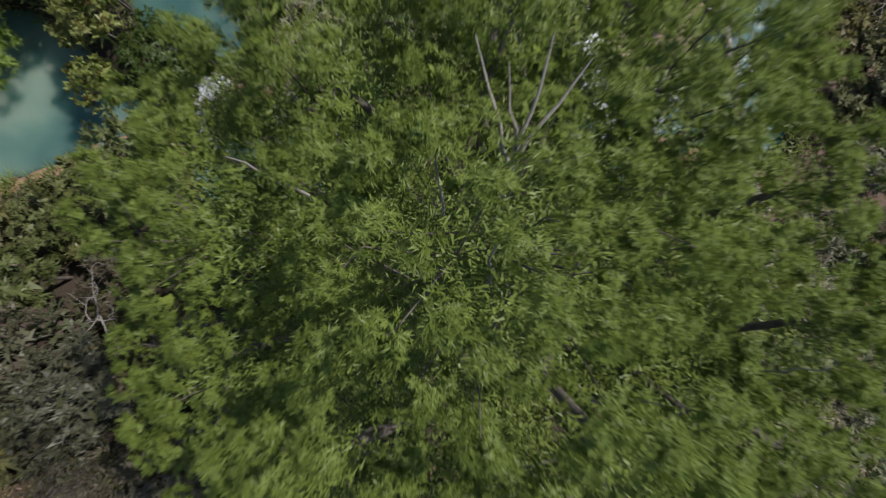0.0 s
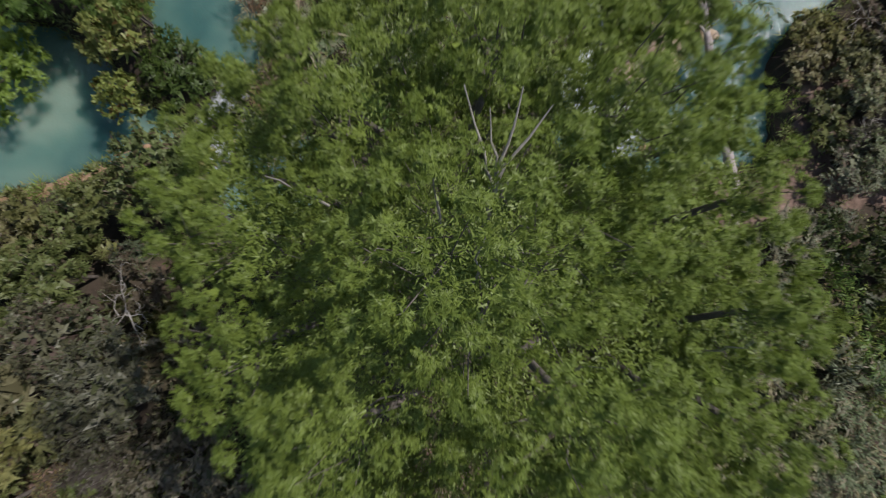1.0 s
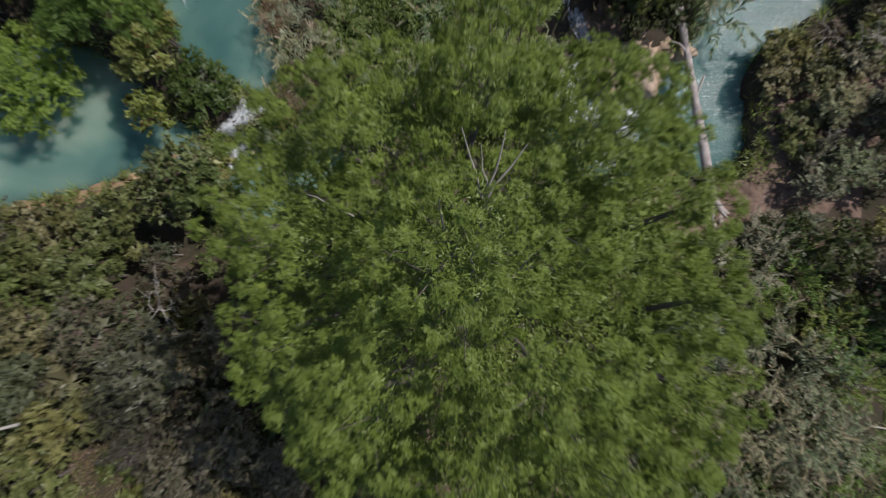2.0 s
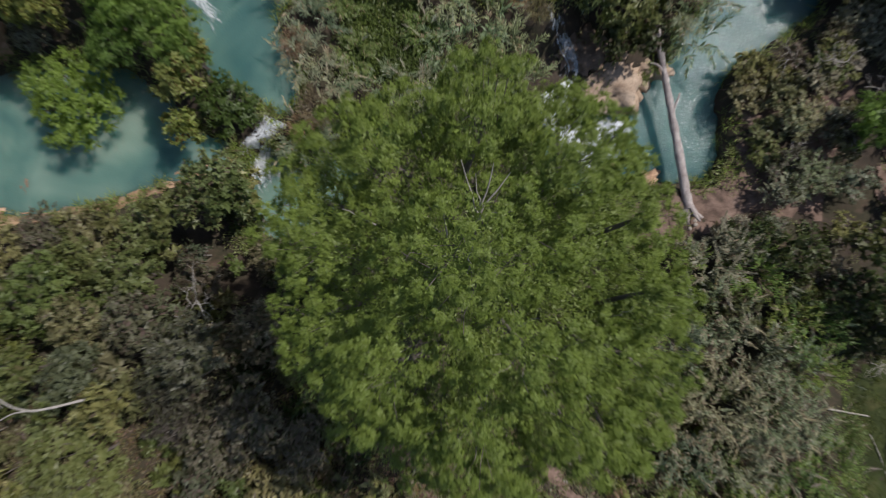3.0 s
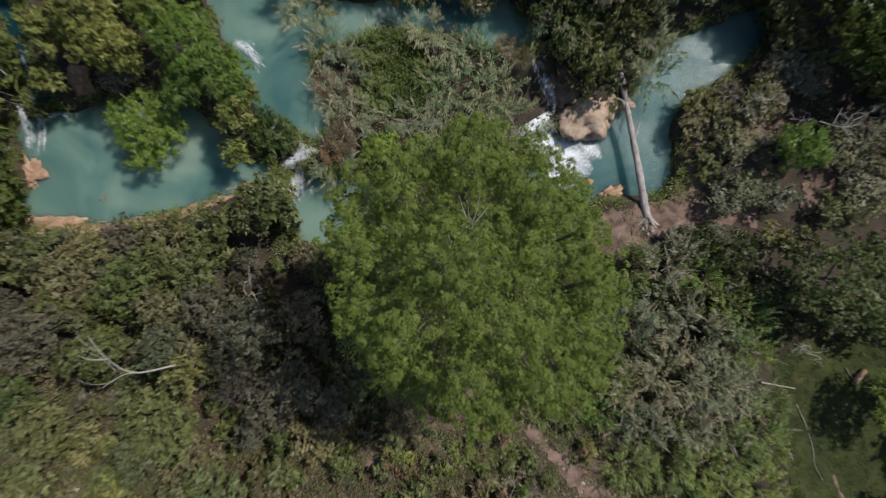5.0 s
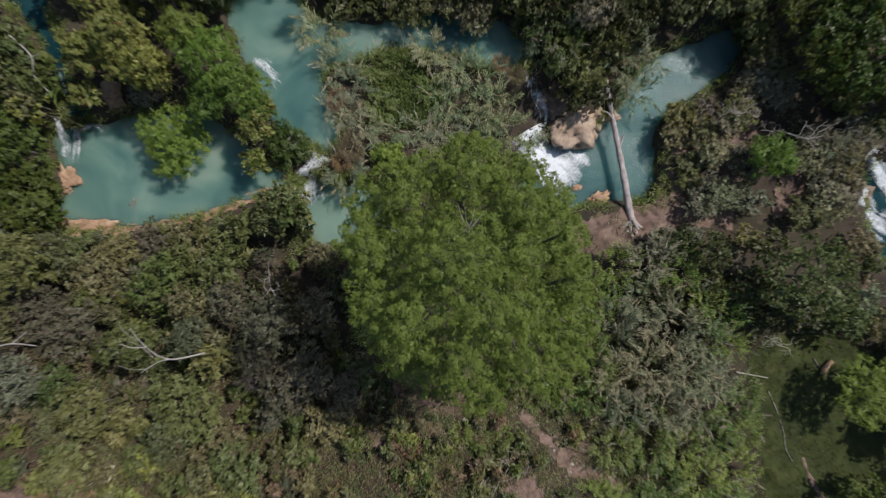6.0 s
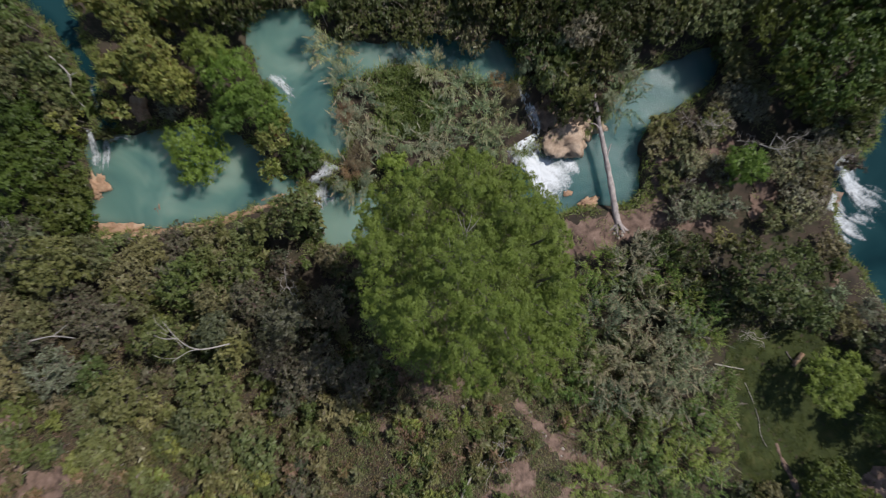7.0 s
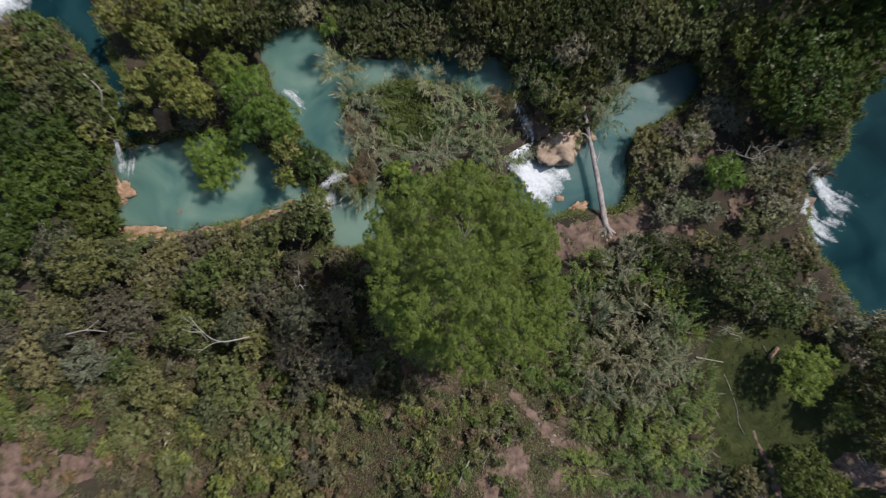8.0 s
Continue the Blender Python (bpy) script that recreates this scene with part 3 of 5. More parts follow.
CANES = {}
for k, (mat, stalks, hgt, rr, ll, lw, per, share) in {
    "cane": (CANE_LEAF, 22, 3.0, 1.35, 0.46, 0.06, 30, 0.25),
    "grey": (GREY_LEAF, 44, 2.8, 1.35, 0.34, 0.06, 26, 0.45),
    "straw": (STRAW_LEAF, 60, 1.2, 0.8, 0.40, 0.030, 14, 0.0),
    "reed": (REED_LEAF, 50, 2.2, 1.3, 0.34, 0.06, 24, 0.05),
}.items():
    for turn in range(3):
        me, tips, out = cane_mesh("canes", 300 + turn * 7 + len(CANES), mat, stalks, hgt, rr, ll, lw, per)
        CANES[k, turn] = (me, plume_mesh("plumes", 400 + turn, tips, out, share), hgt, rr)


def cane(kind_name, name, label, x, y, top, r, spin):
    me, plumes, hgt, rr = CANES[kind_name, int(spin * 11) % 3]
    g = float(ground_z(x, y))
    ob = tagged(new(name), label, "cane", "cane clumps")
    ob.location, ob.rotation_euler = (x, y, g), (0, 0, spin)
    s, h = 1.0 * r / rr, max(top - g, 1.2) / (hgt * 0.82)
    o = tagged(part("foliage", me, ob), kind="stuff")
    o.scale = (s, s, h)
    tagged(part("plume", plumes, o, "feathery tan flower heads"), kind="stuff")
    return ob


# plants: x, y, height of the top, radius
WILLOW = [(-3.4, 5.6, 3.5, 1.0), (-2.1, 4.6, 4.0, 0.9), (18.2, 5.5, 4.2, 1.55), (6.3, -8.5, 2.5, 1.0), (5.4, -7.7, 2.5, 0.8), (-7.4, 14.1, 6.0, 0.7), (-13.6, 11.6, 7, 1.4), (-12.3, 10.1, 7.2, 1.8), (-10.9, 8.7, 6.6, 1.6), (-10.1, 7.7, 5.5, 1.2), (-12.5, 8.4, 6, 1.4), (-15.2, 6.1, 4.8, 2.2), (23.6, -7.7, 4.4, 2.2), (26.6, -10.4, 3.6, 1.3)]
YELLOW = [(-18.9, 10.6, 7.0, 1.0), (-18.7, 15.6, 7.5, 1.3), (-15.9, 15.9, 7.5, 1.3), (-13.5, 16.1, 6.5, 1.2), (-10.3, 6.6, 5.7, 1.1), (-10.6, 5.1, 4.5, 0.9), (-9.9, 7.7, 5.0, 0.8), (-15.3, 9.5, 8.0, 1.3), (-16.5, 10.9, 8.5, 1.4), (-17.7, 13.0, 8.0, 1.5), (-16.3, 14.3, 8.0, 1.3), (-15.1, 14.4, 6.0, 1.4), (-20.5, 14.7, 7.0, 1.2), (-21.9, 7.6, 6.0, 1.0), (-19.3, 8.5, 5.5, 0.9), (-18.4, 10.5, 7, 1.4), (-16.6, 9.9, 7.5, 1.2)]
# the first five rows stand out of view, added to shade the north
BROAD = [(24.5, 19.5, 13.0, 2.8), (28.0, 17.0, 13.0, 2.6), (9.0, 20.0, 12.0, 2.6), (13.5, 20.5, 12.0, 2.6), (4.5, 20.5, 12.0, 2.6), (16.3, 17.0, 4.4, 1.6), (-28.0, 12.4, 7.0, 1.7), (-27.5, 9.8, 8.0, 1.8), (-27.1, 0.5, 8.0, 1.6), (-8.9, 6.0, 3.5, 1.4), (23.7, -14.7, 3.4, 2.1), (25.7, -15.8, 3, 1.5), (22.5, 11.7, 7.2, 3.3), (20.8, 10.7, 5.6, 2.1), (24.3, 13.3, 6.8, 2.5), (19.8, 13.7, 5, 1.8), (24.8, 9.5, 5.2, 1.7), (21.9, 14.7, 6, 2.0), (26.2, 13.5, 7, 2.1), (22.2, 8.9, 4, 1.3), (25.7, 11.3, 6, 1.7), (-25.4, 7.5, 7.5, 2.2), (-23.2, 5.7, 7, 2.1), (-22.8, 3.1, 6, 2.0), (-25.0, 4.1, 7.5, 2.4), (-27.0, 5.3, 7, 2.0)]
# the last six rows are unseen too, added to shade east edge and north
BROAD += [(-27.1, 2.0, 6.5, 1.8), (-22.2, 2.5, 4.4, 1.1), (-24.0, 8.0, 6.5, 1.5), (-22.2, 3.9, 5, 1.2), (26.8, 15.4, 6, 1.7), (32.5, -11.0, 9.0, 2.6), (32.5, -15.0, 9.0, 2.6), (33.0, -7.0, 8.0, 2.2), (-3.0, 20.0, 11.0, 2.6), (1.0, 20.0, 11.0, 2.6), (-7.0, 20.5, 11.0, 2.4)]
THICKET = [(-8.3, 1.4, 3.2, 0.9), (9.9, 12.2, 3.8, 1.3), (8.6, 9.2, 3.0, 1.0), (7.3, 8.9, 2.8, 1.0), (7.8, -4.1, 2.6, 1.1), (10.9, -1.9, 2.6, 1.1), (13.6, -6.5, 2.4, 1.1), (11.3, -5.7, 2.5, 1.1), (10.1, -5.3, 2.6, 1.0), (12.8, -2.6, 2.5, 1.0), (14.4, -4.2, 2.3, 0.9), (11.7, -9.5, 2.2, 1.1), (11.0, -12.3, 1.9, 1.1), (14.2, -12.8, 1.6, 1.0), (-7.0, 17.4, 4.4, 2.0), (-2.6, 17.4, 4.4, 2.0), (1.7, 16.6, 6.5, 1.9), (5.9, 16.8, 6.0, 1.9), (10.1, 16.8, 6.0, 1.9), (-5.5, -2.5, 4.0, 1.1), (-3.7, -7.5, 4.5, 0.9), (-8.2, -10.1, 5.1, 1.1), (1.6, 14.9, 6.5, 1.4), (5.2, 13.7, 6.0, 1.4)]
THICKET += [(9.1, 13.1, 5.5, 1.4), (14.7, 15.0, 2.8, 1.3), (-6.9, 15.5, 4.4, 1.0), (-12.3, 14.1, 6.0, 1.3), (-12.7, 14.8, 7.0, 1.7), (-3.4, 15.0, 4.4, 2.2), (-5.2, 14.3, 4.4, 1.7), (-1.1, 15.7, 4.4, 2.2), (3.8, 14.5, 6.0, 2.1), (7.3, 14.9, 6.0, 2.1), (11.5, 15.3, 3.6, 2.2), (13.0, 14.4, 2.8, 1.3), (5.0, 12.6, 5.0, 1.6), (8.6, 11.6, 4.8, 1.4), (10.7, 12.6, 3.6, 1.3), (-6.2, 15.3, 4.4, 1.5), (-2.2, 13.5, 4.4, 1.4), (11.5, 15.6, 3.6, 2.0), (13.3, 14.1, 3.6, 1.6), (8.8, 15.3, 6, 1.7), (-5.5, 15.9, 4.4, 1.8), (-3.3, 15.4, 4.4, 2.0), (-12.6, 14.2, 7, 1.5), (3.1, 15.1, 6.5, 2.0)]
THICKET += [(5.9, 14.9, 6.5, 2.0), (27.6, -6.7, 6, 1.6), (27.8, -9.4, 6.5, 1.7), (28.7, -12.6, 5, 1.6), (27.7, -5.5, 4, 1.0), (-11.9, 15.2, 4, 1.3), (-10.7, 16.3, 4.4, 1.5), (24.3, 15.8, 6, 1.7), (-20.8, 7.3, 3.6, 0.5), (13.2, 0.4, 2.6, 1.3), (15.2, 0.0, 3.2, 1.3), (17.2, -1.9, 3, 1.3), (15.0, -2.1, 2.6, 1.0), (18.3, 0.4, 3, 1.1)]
SCRUB = [(23.2, -3.6, 2.1, 1.1), (21.9, -4.2, 2.1, 1.0), (24.4, -2.7, 2.1, 1.1), (20.9, -3.6, 2.1, 1.0), (25.1, -4.2, 2.2, 1.2), (26.4, -3.6, 2.6, 1.0), (26.3, -5.6, 2.2, 1.1), (27.5, -5.2, 2.4, 1.1), (27.8, -6.7, 2.4, 1.1), (29.0, -4.6, 2.6, 1.0), (17.9, 9.9, 2.2, 1.2), (17.3, 8.4, 2.1, 1.0), (19.4, 9.4, 2.3, 1.5), (16.4, 7.5, 2.1, 1.0), (24.2, 8.5, 2.2, 1.3), (25.0, 7.4, 2.1, 1.0), (23.3, 5.7, 2.2, 1.3), (22.9, 4.5, 2.2, 1.3), (23.1, 3.8, 2.3, 1.5), (24.1, 7.1, 2.1, 1.2), (22.4, 2.7, 2.3, 1.6), (22.2, 6.1, 2.1, 1.0), (14.8, 7.9, 1.3, 0.9), (15.3, 5.8, 2.0, 0.9)]
SCRUB += [(15.6, 5.8, 2.2, 1.2), (15.9, 3.3, 2.3, 1.4), (17.1, 5.4, 2.1, 1.1), (14.8, 2.9, 2.1, 1.1), (17.7, 3.0, 2.1, 1.1), (21.2, 5.7, 2.2, 1.4), (22.3, 4.1, 2.3, 1.5), (23.1, 5.7, 2.2, 1.4), (12.6, 0.8, 1.8, 1.0), (14.6, 1.0, 1.5, 0.8), (-15.9, 15.0, 7.5, 1.5), (7.9, 13.0, 6, 1.4), (-21.1, -6.1, 8.8, 1.6), (20.5, -15.9, 2, 1.5), (-9.4, 15.9, 4.4, 1.2), (-16.6, 8.7, 4.5, 0.9)]
# bushes in shaded spots: mostly thicket, whose darkened leaf colour carries the shade
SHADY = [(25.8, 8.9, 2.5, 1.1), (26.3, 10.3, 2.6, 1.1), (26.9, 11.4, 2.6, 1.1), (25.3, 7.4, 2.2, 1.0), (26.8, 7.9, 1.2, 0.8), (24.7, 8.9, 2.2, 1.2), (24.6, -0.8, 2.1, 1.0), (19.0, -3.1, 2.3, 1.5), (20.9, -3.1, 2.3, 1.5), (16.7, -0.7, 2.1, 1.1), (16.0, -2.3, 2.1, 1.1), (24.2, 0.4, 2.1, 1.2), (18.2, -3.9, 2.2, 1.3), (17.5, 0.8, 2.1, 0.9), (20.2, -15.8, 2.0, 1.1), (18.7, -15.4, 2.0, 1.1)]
OLIVE = [(0.6, 14.3, 4.4, 1.9), (1.5, 12.9, 5.0, 1.2), (-0.8, 14.2, 4.4, 1.2), (-24.9, 12.5, 7.0, 1.4), (-26.0, 11.4, 7.0, 1.5), (-22.8, 10.7, 7.5, 1.5), (-21.6, 9.3, 7.0, 1.2), (-24.6, 9.5, 7.5, 1.3), (-11.4, -5.1, 8.8, 1.0), (-27.8, -2.3, 7.0, 1.8), (-27.8, -5.0, 6.9, 1.7), (-28.6, -8.0, 6.1, 1.5), (-24.6, -8.7, 5.6, 1.3), (-20.7, -8.6, 5.3, 1.3), (-17.0, -9.2, 6.2, 1.1), (-16.3, 0.6, 4.3, 1.4), (-14.3, 0.6, 4.4, 1.4), (-12.4, 1.0, 4.1, 1.3), (-10.8, 1.7, 5.0, 1.1), (-8.8, 2.7, 6.4, 1.4), (-9.6, 1.8, 5.5, 1.1), (-8.1, 2.2, 6.0, 1.0), (-23.4, 0.4, 8.2, 1.7), (-21.4, -0.5, 9.1, 1.7)]
OLIVE += [(-18.9, -1.3, 5.6, 1.7), (-17.0, -1.4, 4.7, 1.6), (-12.0, -0.9, 6.7, 1.5), (-21.6, -2.7, 6.3, 1.7), (-12.9, -2.5, 8.0, 1.2), (-27.5, -9.6, 4.6, 1.5), (14.3, 15.9, 3.6, 1.6), (19.2, 16.2, 3.6, 1.9), (0.7, 15.1, 4.4, 1.8), (22.8, -4.1, 3, 1.3), (-24.5, -3.7, 7.0, 1.9), (-24.8, -6.4, 7.2, 1.9), (-26.9, 13.1, 7, 1.7), (-22.0, 8.0, 6.5, 1.0), (-21.8, 10.4, 7.5, 1.1), (-22.3, 9.1, 7, 1.1)]
OLIVE += [(-15.5, -4.4, 8.7, 1.5), (-22.9, -3.5, 7.4, 1.3)]
DRY = [(-9.1, -8.2, 6.8, 1.1), (-6.1, -8.7, 6.3, 1.6), (-5.3, -7.2, 6.6, 1.3), (-22.4, -8.3, 6.0, 1.1), (-7.1, -3.1, 6.3, 1.6), (22.0, 6.4, 2.2, 1.3), (-7.2, -0.3, 3.6, 1.2), (-12.4, -4.1, 8.9, 1.2), (-8.8, -3.4, 9.2, 1.5), (-7.5, -6.3, 8.0, 2.0)]
LIGHT = [(17.4, 14.8, 3.6, 1.5), (16.0, 16.3, 3.6, 1.4), (18.3, 15.8, 3.6, 1.4), (17.6, 13.1, 3.0, 1.0), (18.6, 11.4, 2.2, 1.2), (19.4, 10.5, 2.1, 1.1), (13.7, 8.2, 1.1, 0.9), (14.3, 4.4, 1.3, 1.0), (17.3, 5.7, 2.1, 0.9), (16.9, 8.1, 2.1, 1.0), (20.6, 2.1, 2.1, 1.1), (-13.7, -8.8, 8.3, 1.5), (-11.9, -9.9, 6.5, 1.6), (16.1, 15.1, 3.6, 1.9), (17.1, 8.3, 2.2, 1.3), (-18.6, -10.6, 8.3, 1.4), (-11.7, -12.5, 6.7, 1.7), (13.6, 7.0, 1.3, 1.1), (15.1, 6.9, 1.8, 1.0), (14.4, 5.2, 1.4, 1.0), (17.5, 4.6, 2.2, 0.9)]
LIGHT += [(-19.4, -10.1, 7.3, 1.0), (-10.6, -10.7, 7.3, 1.6), (-17.7, 0.2, 5.0, 1.2), (-20.3, -0.0, 7.2, 1.3)]
LIME = [(-3.6, 5.4, 2.6, 0.7), (6.3, 11.0, 4.4, 1.6), (7.6, 10.0, 4.2, 1.5), (7.0, 12.0, 4.4, 1.2), (18.6, 12.2, 2.2, 1.2), (-13.8, 14.5, 7.5, 1.4), (-17.9, -7.7, 8.7, 1.5), (-14.7, -1.6, 7.5, 1.7), (-7.4, 15.5, 4.4, 0.8), (-25.0, 13.6, 7, 1.5), (19.5, -1.4, 6, 2.6)]
LIME += [(-12.7, -7.4, 8.4, 1.9), (-13.9, -0.4, 6.3, 1.2), (-18.9, -2.7, 6.1, 1.0), (-15.5, -10.4, 7.0, 1.2), (-19.6, -6.6, 7.6, 1.2)]
MAUVE = [(-9.5, -1.0, 5.3, 1.1), (17.1, 9.2, 2.0, 0.8), (21.1, 6.7, 2.1, 0.9), (-9.7, -4.9, 7.7, 1.3), (-9.7, -6.3, 7.0, 1.0), (24.5, 8.5, 2.1, 1.0), (25.6, 5.7, 2.0, 0.8), (15.5, 8.5, 1.6, 0.8), (17.5, 5.1, 2.3, 0.9), (15.3, 4.0, 1.8, 0.8)]
CANE = [(-0.3, 7.1, 3.0, 1.2), (-2.2, 7.0, 2.6, 0.9), (-6.1, 10.6, 3.6, 1.1), (-5.3, 9.5, 3.7, 1.1), (-5.7, 8.0, 3.4, 1.2), (-4.8, 7.1, 3.0, 1.1), (-3.5, 6.5, 2.6, 0.9), (-1.0, 11.5, 3.6, 1.1), (0.3, 10.5, 3.8, 1.2), (1.6, 9.8, 4.0, 1.3), (0.3, 8.4, 3.6, 1.2), (2.5, 8.3, 4.0, 1.4), (3.4, 7.1, 3.6, 1.2), (1.8, 7.0, 3.4, 1.2), (-1.2, 6.6, 2.8, 1.1), (-7.0, 12.8, 4.5, 1.4), (5.6, 12.2, 5.2, 1.6), (6.3, 11.5, 5.0, 1.3), (11.3, 9.7, 2.8, 1.4), (10.6, 10.9, 3.2, 1.6), (9.6, 11.9, 3.6, 1.4), (-5.8, 4.6, 2.4, 1.2), (-5.8, 4.1, 2.4, 1.0)]
REED = [(-4.2, 10.5, 1.5, 0.9), (-3.7, 8.2, 1.5, 0.9), (-0.9, 9.2, 1.5, 0.9), (8.5, -2.6, 3.4, 1.3), (9.8, -0.7, 3.2, 1.3), (13.4, -1.0, 3.0, 1.3), (14.8, -2.8, 2.9, 1.2), (8.4, -6.5, 3.4, 1.2), (8.1, -8.3, 3.2, 1.0), (11.6, -10.9, 3.0, 1.5), (9.6, -11.3, 3.0, 1.3), (13.5, -11.3, 2.8, 1.4), (15.4, -10.6, 2.6, 1.3), (16.7, -9.5, 2.4, 1.4), (12.3, -13.2, 2.8, 1.4), (14.7, -13.3, 2.6, 1.4), (16.7, -12.7, 2.2, 1.4), (11.2, -14.8, 2.6, 1.3), (13.5, -15.2, 2.6, 1.4), (16.4, -14.9, 2.2, 1.4), (17.5, -8.1, 2.0, 0.9), (17.5, -10.7, 2.0, 0.9), (8.9, -14.4, 2.8, 1.4), (15.8, -3.4, 3.2, 1.3)]
REED += [(16.3, -5.3, 2.8, 1.1), (7.3, -4.1, 3.4, 1.2), (8.1, -5.2, 3.2, 1.1)]
TAMARISK = [(11.8, -0.4, 3.5, 1.5), (11.4, -2.6, 3.6, 1.5), (9.5, -4.1, 3.6, 1.5), (13.0, -4.5, 3.4, 1.5), (14.9, -4.9, 3.0, 1.3), (9.8, -7.0, 4.0, 1.4), (11.6, -6.6, 4.0, 1.5), (13.6, -7.0, 3.6, 1.5), (15.3, -7.1, 3.0, 1.3), (10.3, -8.9, 3.5, 1.3), (12.5, -8.9, 3.4, 1.4), (14.5, -9.0, 3.0, 1.3)]
UMBER = [(-19.0, -3.7, 8.1, 1.6), (-22.9, -4.8, 8.2, 1.0)]
UMBER += [(-11.0, -2.4, 8.2, 1.3)]
ROSY = [(-2.0, -6.9, 0.81), (-1.0, -7.2, 0.67), (-2.7, -7.3, 0.59), (-0.3, -7.9, 0.52), (-2.1, -10.3, 0.74), (-3.0, -10.7, 0.52), (0.2, -6.9, 0.44), (0.2, -11.8, 0.44), (-8.5, -11.6, 0.81), (-9.1, -10.7, 0.59), (-7.4, -14.5, 0.74), (-4.1, -7.6, 0.74), (-4.7, -8.7, 0.59)]

LABELS = {
    "WILLOW": ("willow", "willow_bush", "bush", "bright green feathery willow bush beside the turquoise pools"),
    "YELLOW": ("yellow", "fig_tree", "tree", "small broadleaf tree with yellowing green leaves"),
    "BROAD": ("broad", "broadleaf_tree", "tree", "dark green dense broadleaf tree by the river, outermost ones unseen, added for shade"),
    "THICKET": ("thicket", "thicket_bush", "bush", "dark green tangled bush on the bank, colour deepened to stand for shade"),
    "SCRUB": ("scrub", "scrub_bush", "bush", "grey-green thin-leaved scrub bush with bare twigs"),
    "OLIVE": ("olive", "hillside_bush", "bush", "olive green leafy bush on the hillside"),
    "LIGHT": ("light", "pale_bush", "bush", "pale yellow-green rounded bush on the hillside"),
    "DRY": ("dry", "dry_bush", "bush", "brownish dry bush with many bare twigs"),
}
LABELS["LIME"] = ("lime", "hillside_bush", "bush", "fresh green leafy bush on the hillside")
LABELS["UMBER"] = ("umber", "hillside_bush", "bush", "brownish olive small-leaved bush on the hillside")
LABELS["MAUVE"] = ("mauve", "twiggy_bush", "bush", "nearly leafless mauve-brown twiggy bush")
LABELS["ROSY"] = ("rosy", "rosy_shrub", "bush", "dry pinkish-brown flowering shrub on the slope")
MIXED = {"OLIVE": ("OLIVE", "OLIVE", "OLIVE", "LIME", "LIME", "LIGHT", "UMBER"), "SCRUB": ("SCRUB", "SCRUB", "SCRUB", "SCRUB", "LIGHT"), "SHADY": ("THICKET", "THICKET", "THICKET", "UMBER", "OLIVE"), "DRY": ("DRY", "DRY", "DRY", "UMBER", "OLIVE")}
spin = random.Random(7)
for key, rows in (("WILLOW", WILLOW), ("YELLOW", YELLOW), ("BROAD", BROAD), ("THICKET", THICKET), ("SCRUB", SCRUB), ("SHADY", SHADY), ("OLIVE", OLIVE), ("LIGHT", LIGHT), ("LIME", LIME), ("DRY", DRY), ("MAUVE", MAUVE), ("UMBER", UMBER)):
    for x, y, top, r in rows:
        kind_name, name, category, label = LABELS[spin.choice(MIXED[key])] if key in MIXED else LABELS[key]
        plant(kind_name, category, name, label, x, y, top, r, spin.uniform(0, 6.28))
for x, y, r in ROSY:
    kind_name, name, category, label = LABELS["ROSY"]
    plant(kind_name, category, name, label, x, y, float(ground_z(x, y)) + 1.5 * r, r, spin.uniform(0, 6.28))
for rows, kind_name, name, label in (
    (CANE, "cane", "giant_cane", "arching grey-green giant cane clump by the water"),
    (TAMARISK, "grey", "grey_cane", "silvery grey-green cane clump with tan plumes"),
    (REED, "reed", "green_reed", "yellow-green reed clump beside the meadow"),
):
    for x, y, top, r in rows:
        cane(kind_name, name, label, x, y, top, r, spin.uniform(0, 6.28))

# low bushes scattered over the southern slope
BARE = [np.array(line) for line in (((-3.2, -7.0), (-2.0, -7.6), (-0.6, -8.2), (0.4, -8.8)), ((4.4, -12.6), (4.6, -14.0), (5.2, -15.6), (5.0, -17.6)), ((2.0, -14.2), (2.6, -15.4), (2.2, -17.0)), ((-29.5, -14.5), (-27.5, -13.5), (-25.5, -13.8), (-23.8, -15.0)))]
low = random.Random(19)
count = 0
while count < 250:
    x, y = low.uniform(-29, 12), low.uniform(-17.5, -7.0)
    if (y > -10 and x < -6) or (x > 5 and y < -9.5) or abs(x - 6.5 - (y + 12) * -0.85) < 1.0:
        continue
    if min(float(distance_to(line, np.array([x]), np.array([y]), False)[0]) for line in BARE) < 1.1:
        continue
    key = low.choice(("OLIVE", "LIME", "LIGHT", "LIGHT", "LIGHT", "YELLOW", "LIME", "UMBER", "ROSY"))
    if x < -17 and y < -11 and low.random() < 0.6:
        key = low.choice(("ROSY", "ROSY", "UMBER"))
    kind_name, name, category, label = LABELS[key]
    r = low.uniform(0.4, 1.0) * (0.75 if x < -18 and y < -12 else 0.62 if x > -7 else 1)
    plant(kind_name, category, name, label, x, y, float(ground_z(x, y)) + 0.4 + r * low.uniform(1.3, 2.2), r, low.uniform(0, 6.28))
    count += 1

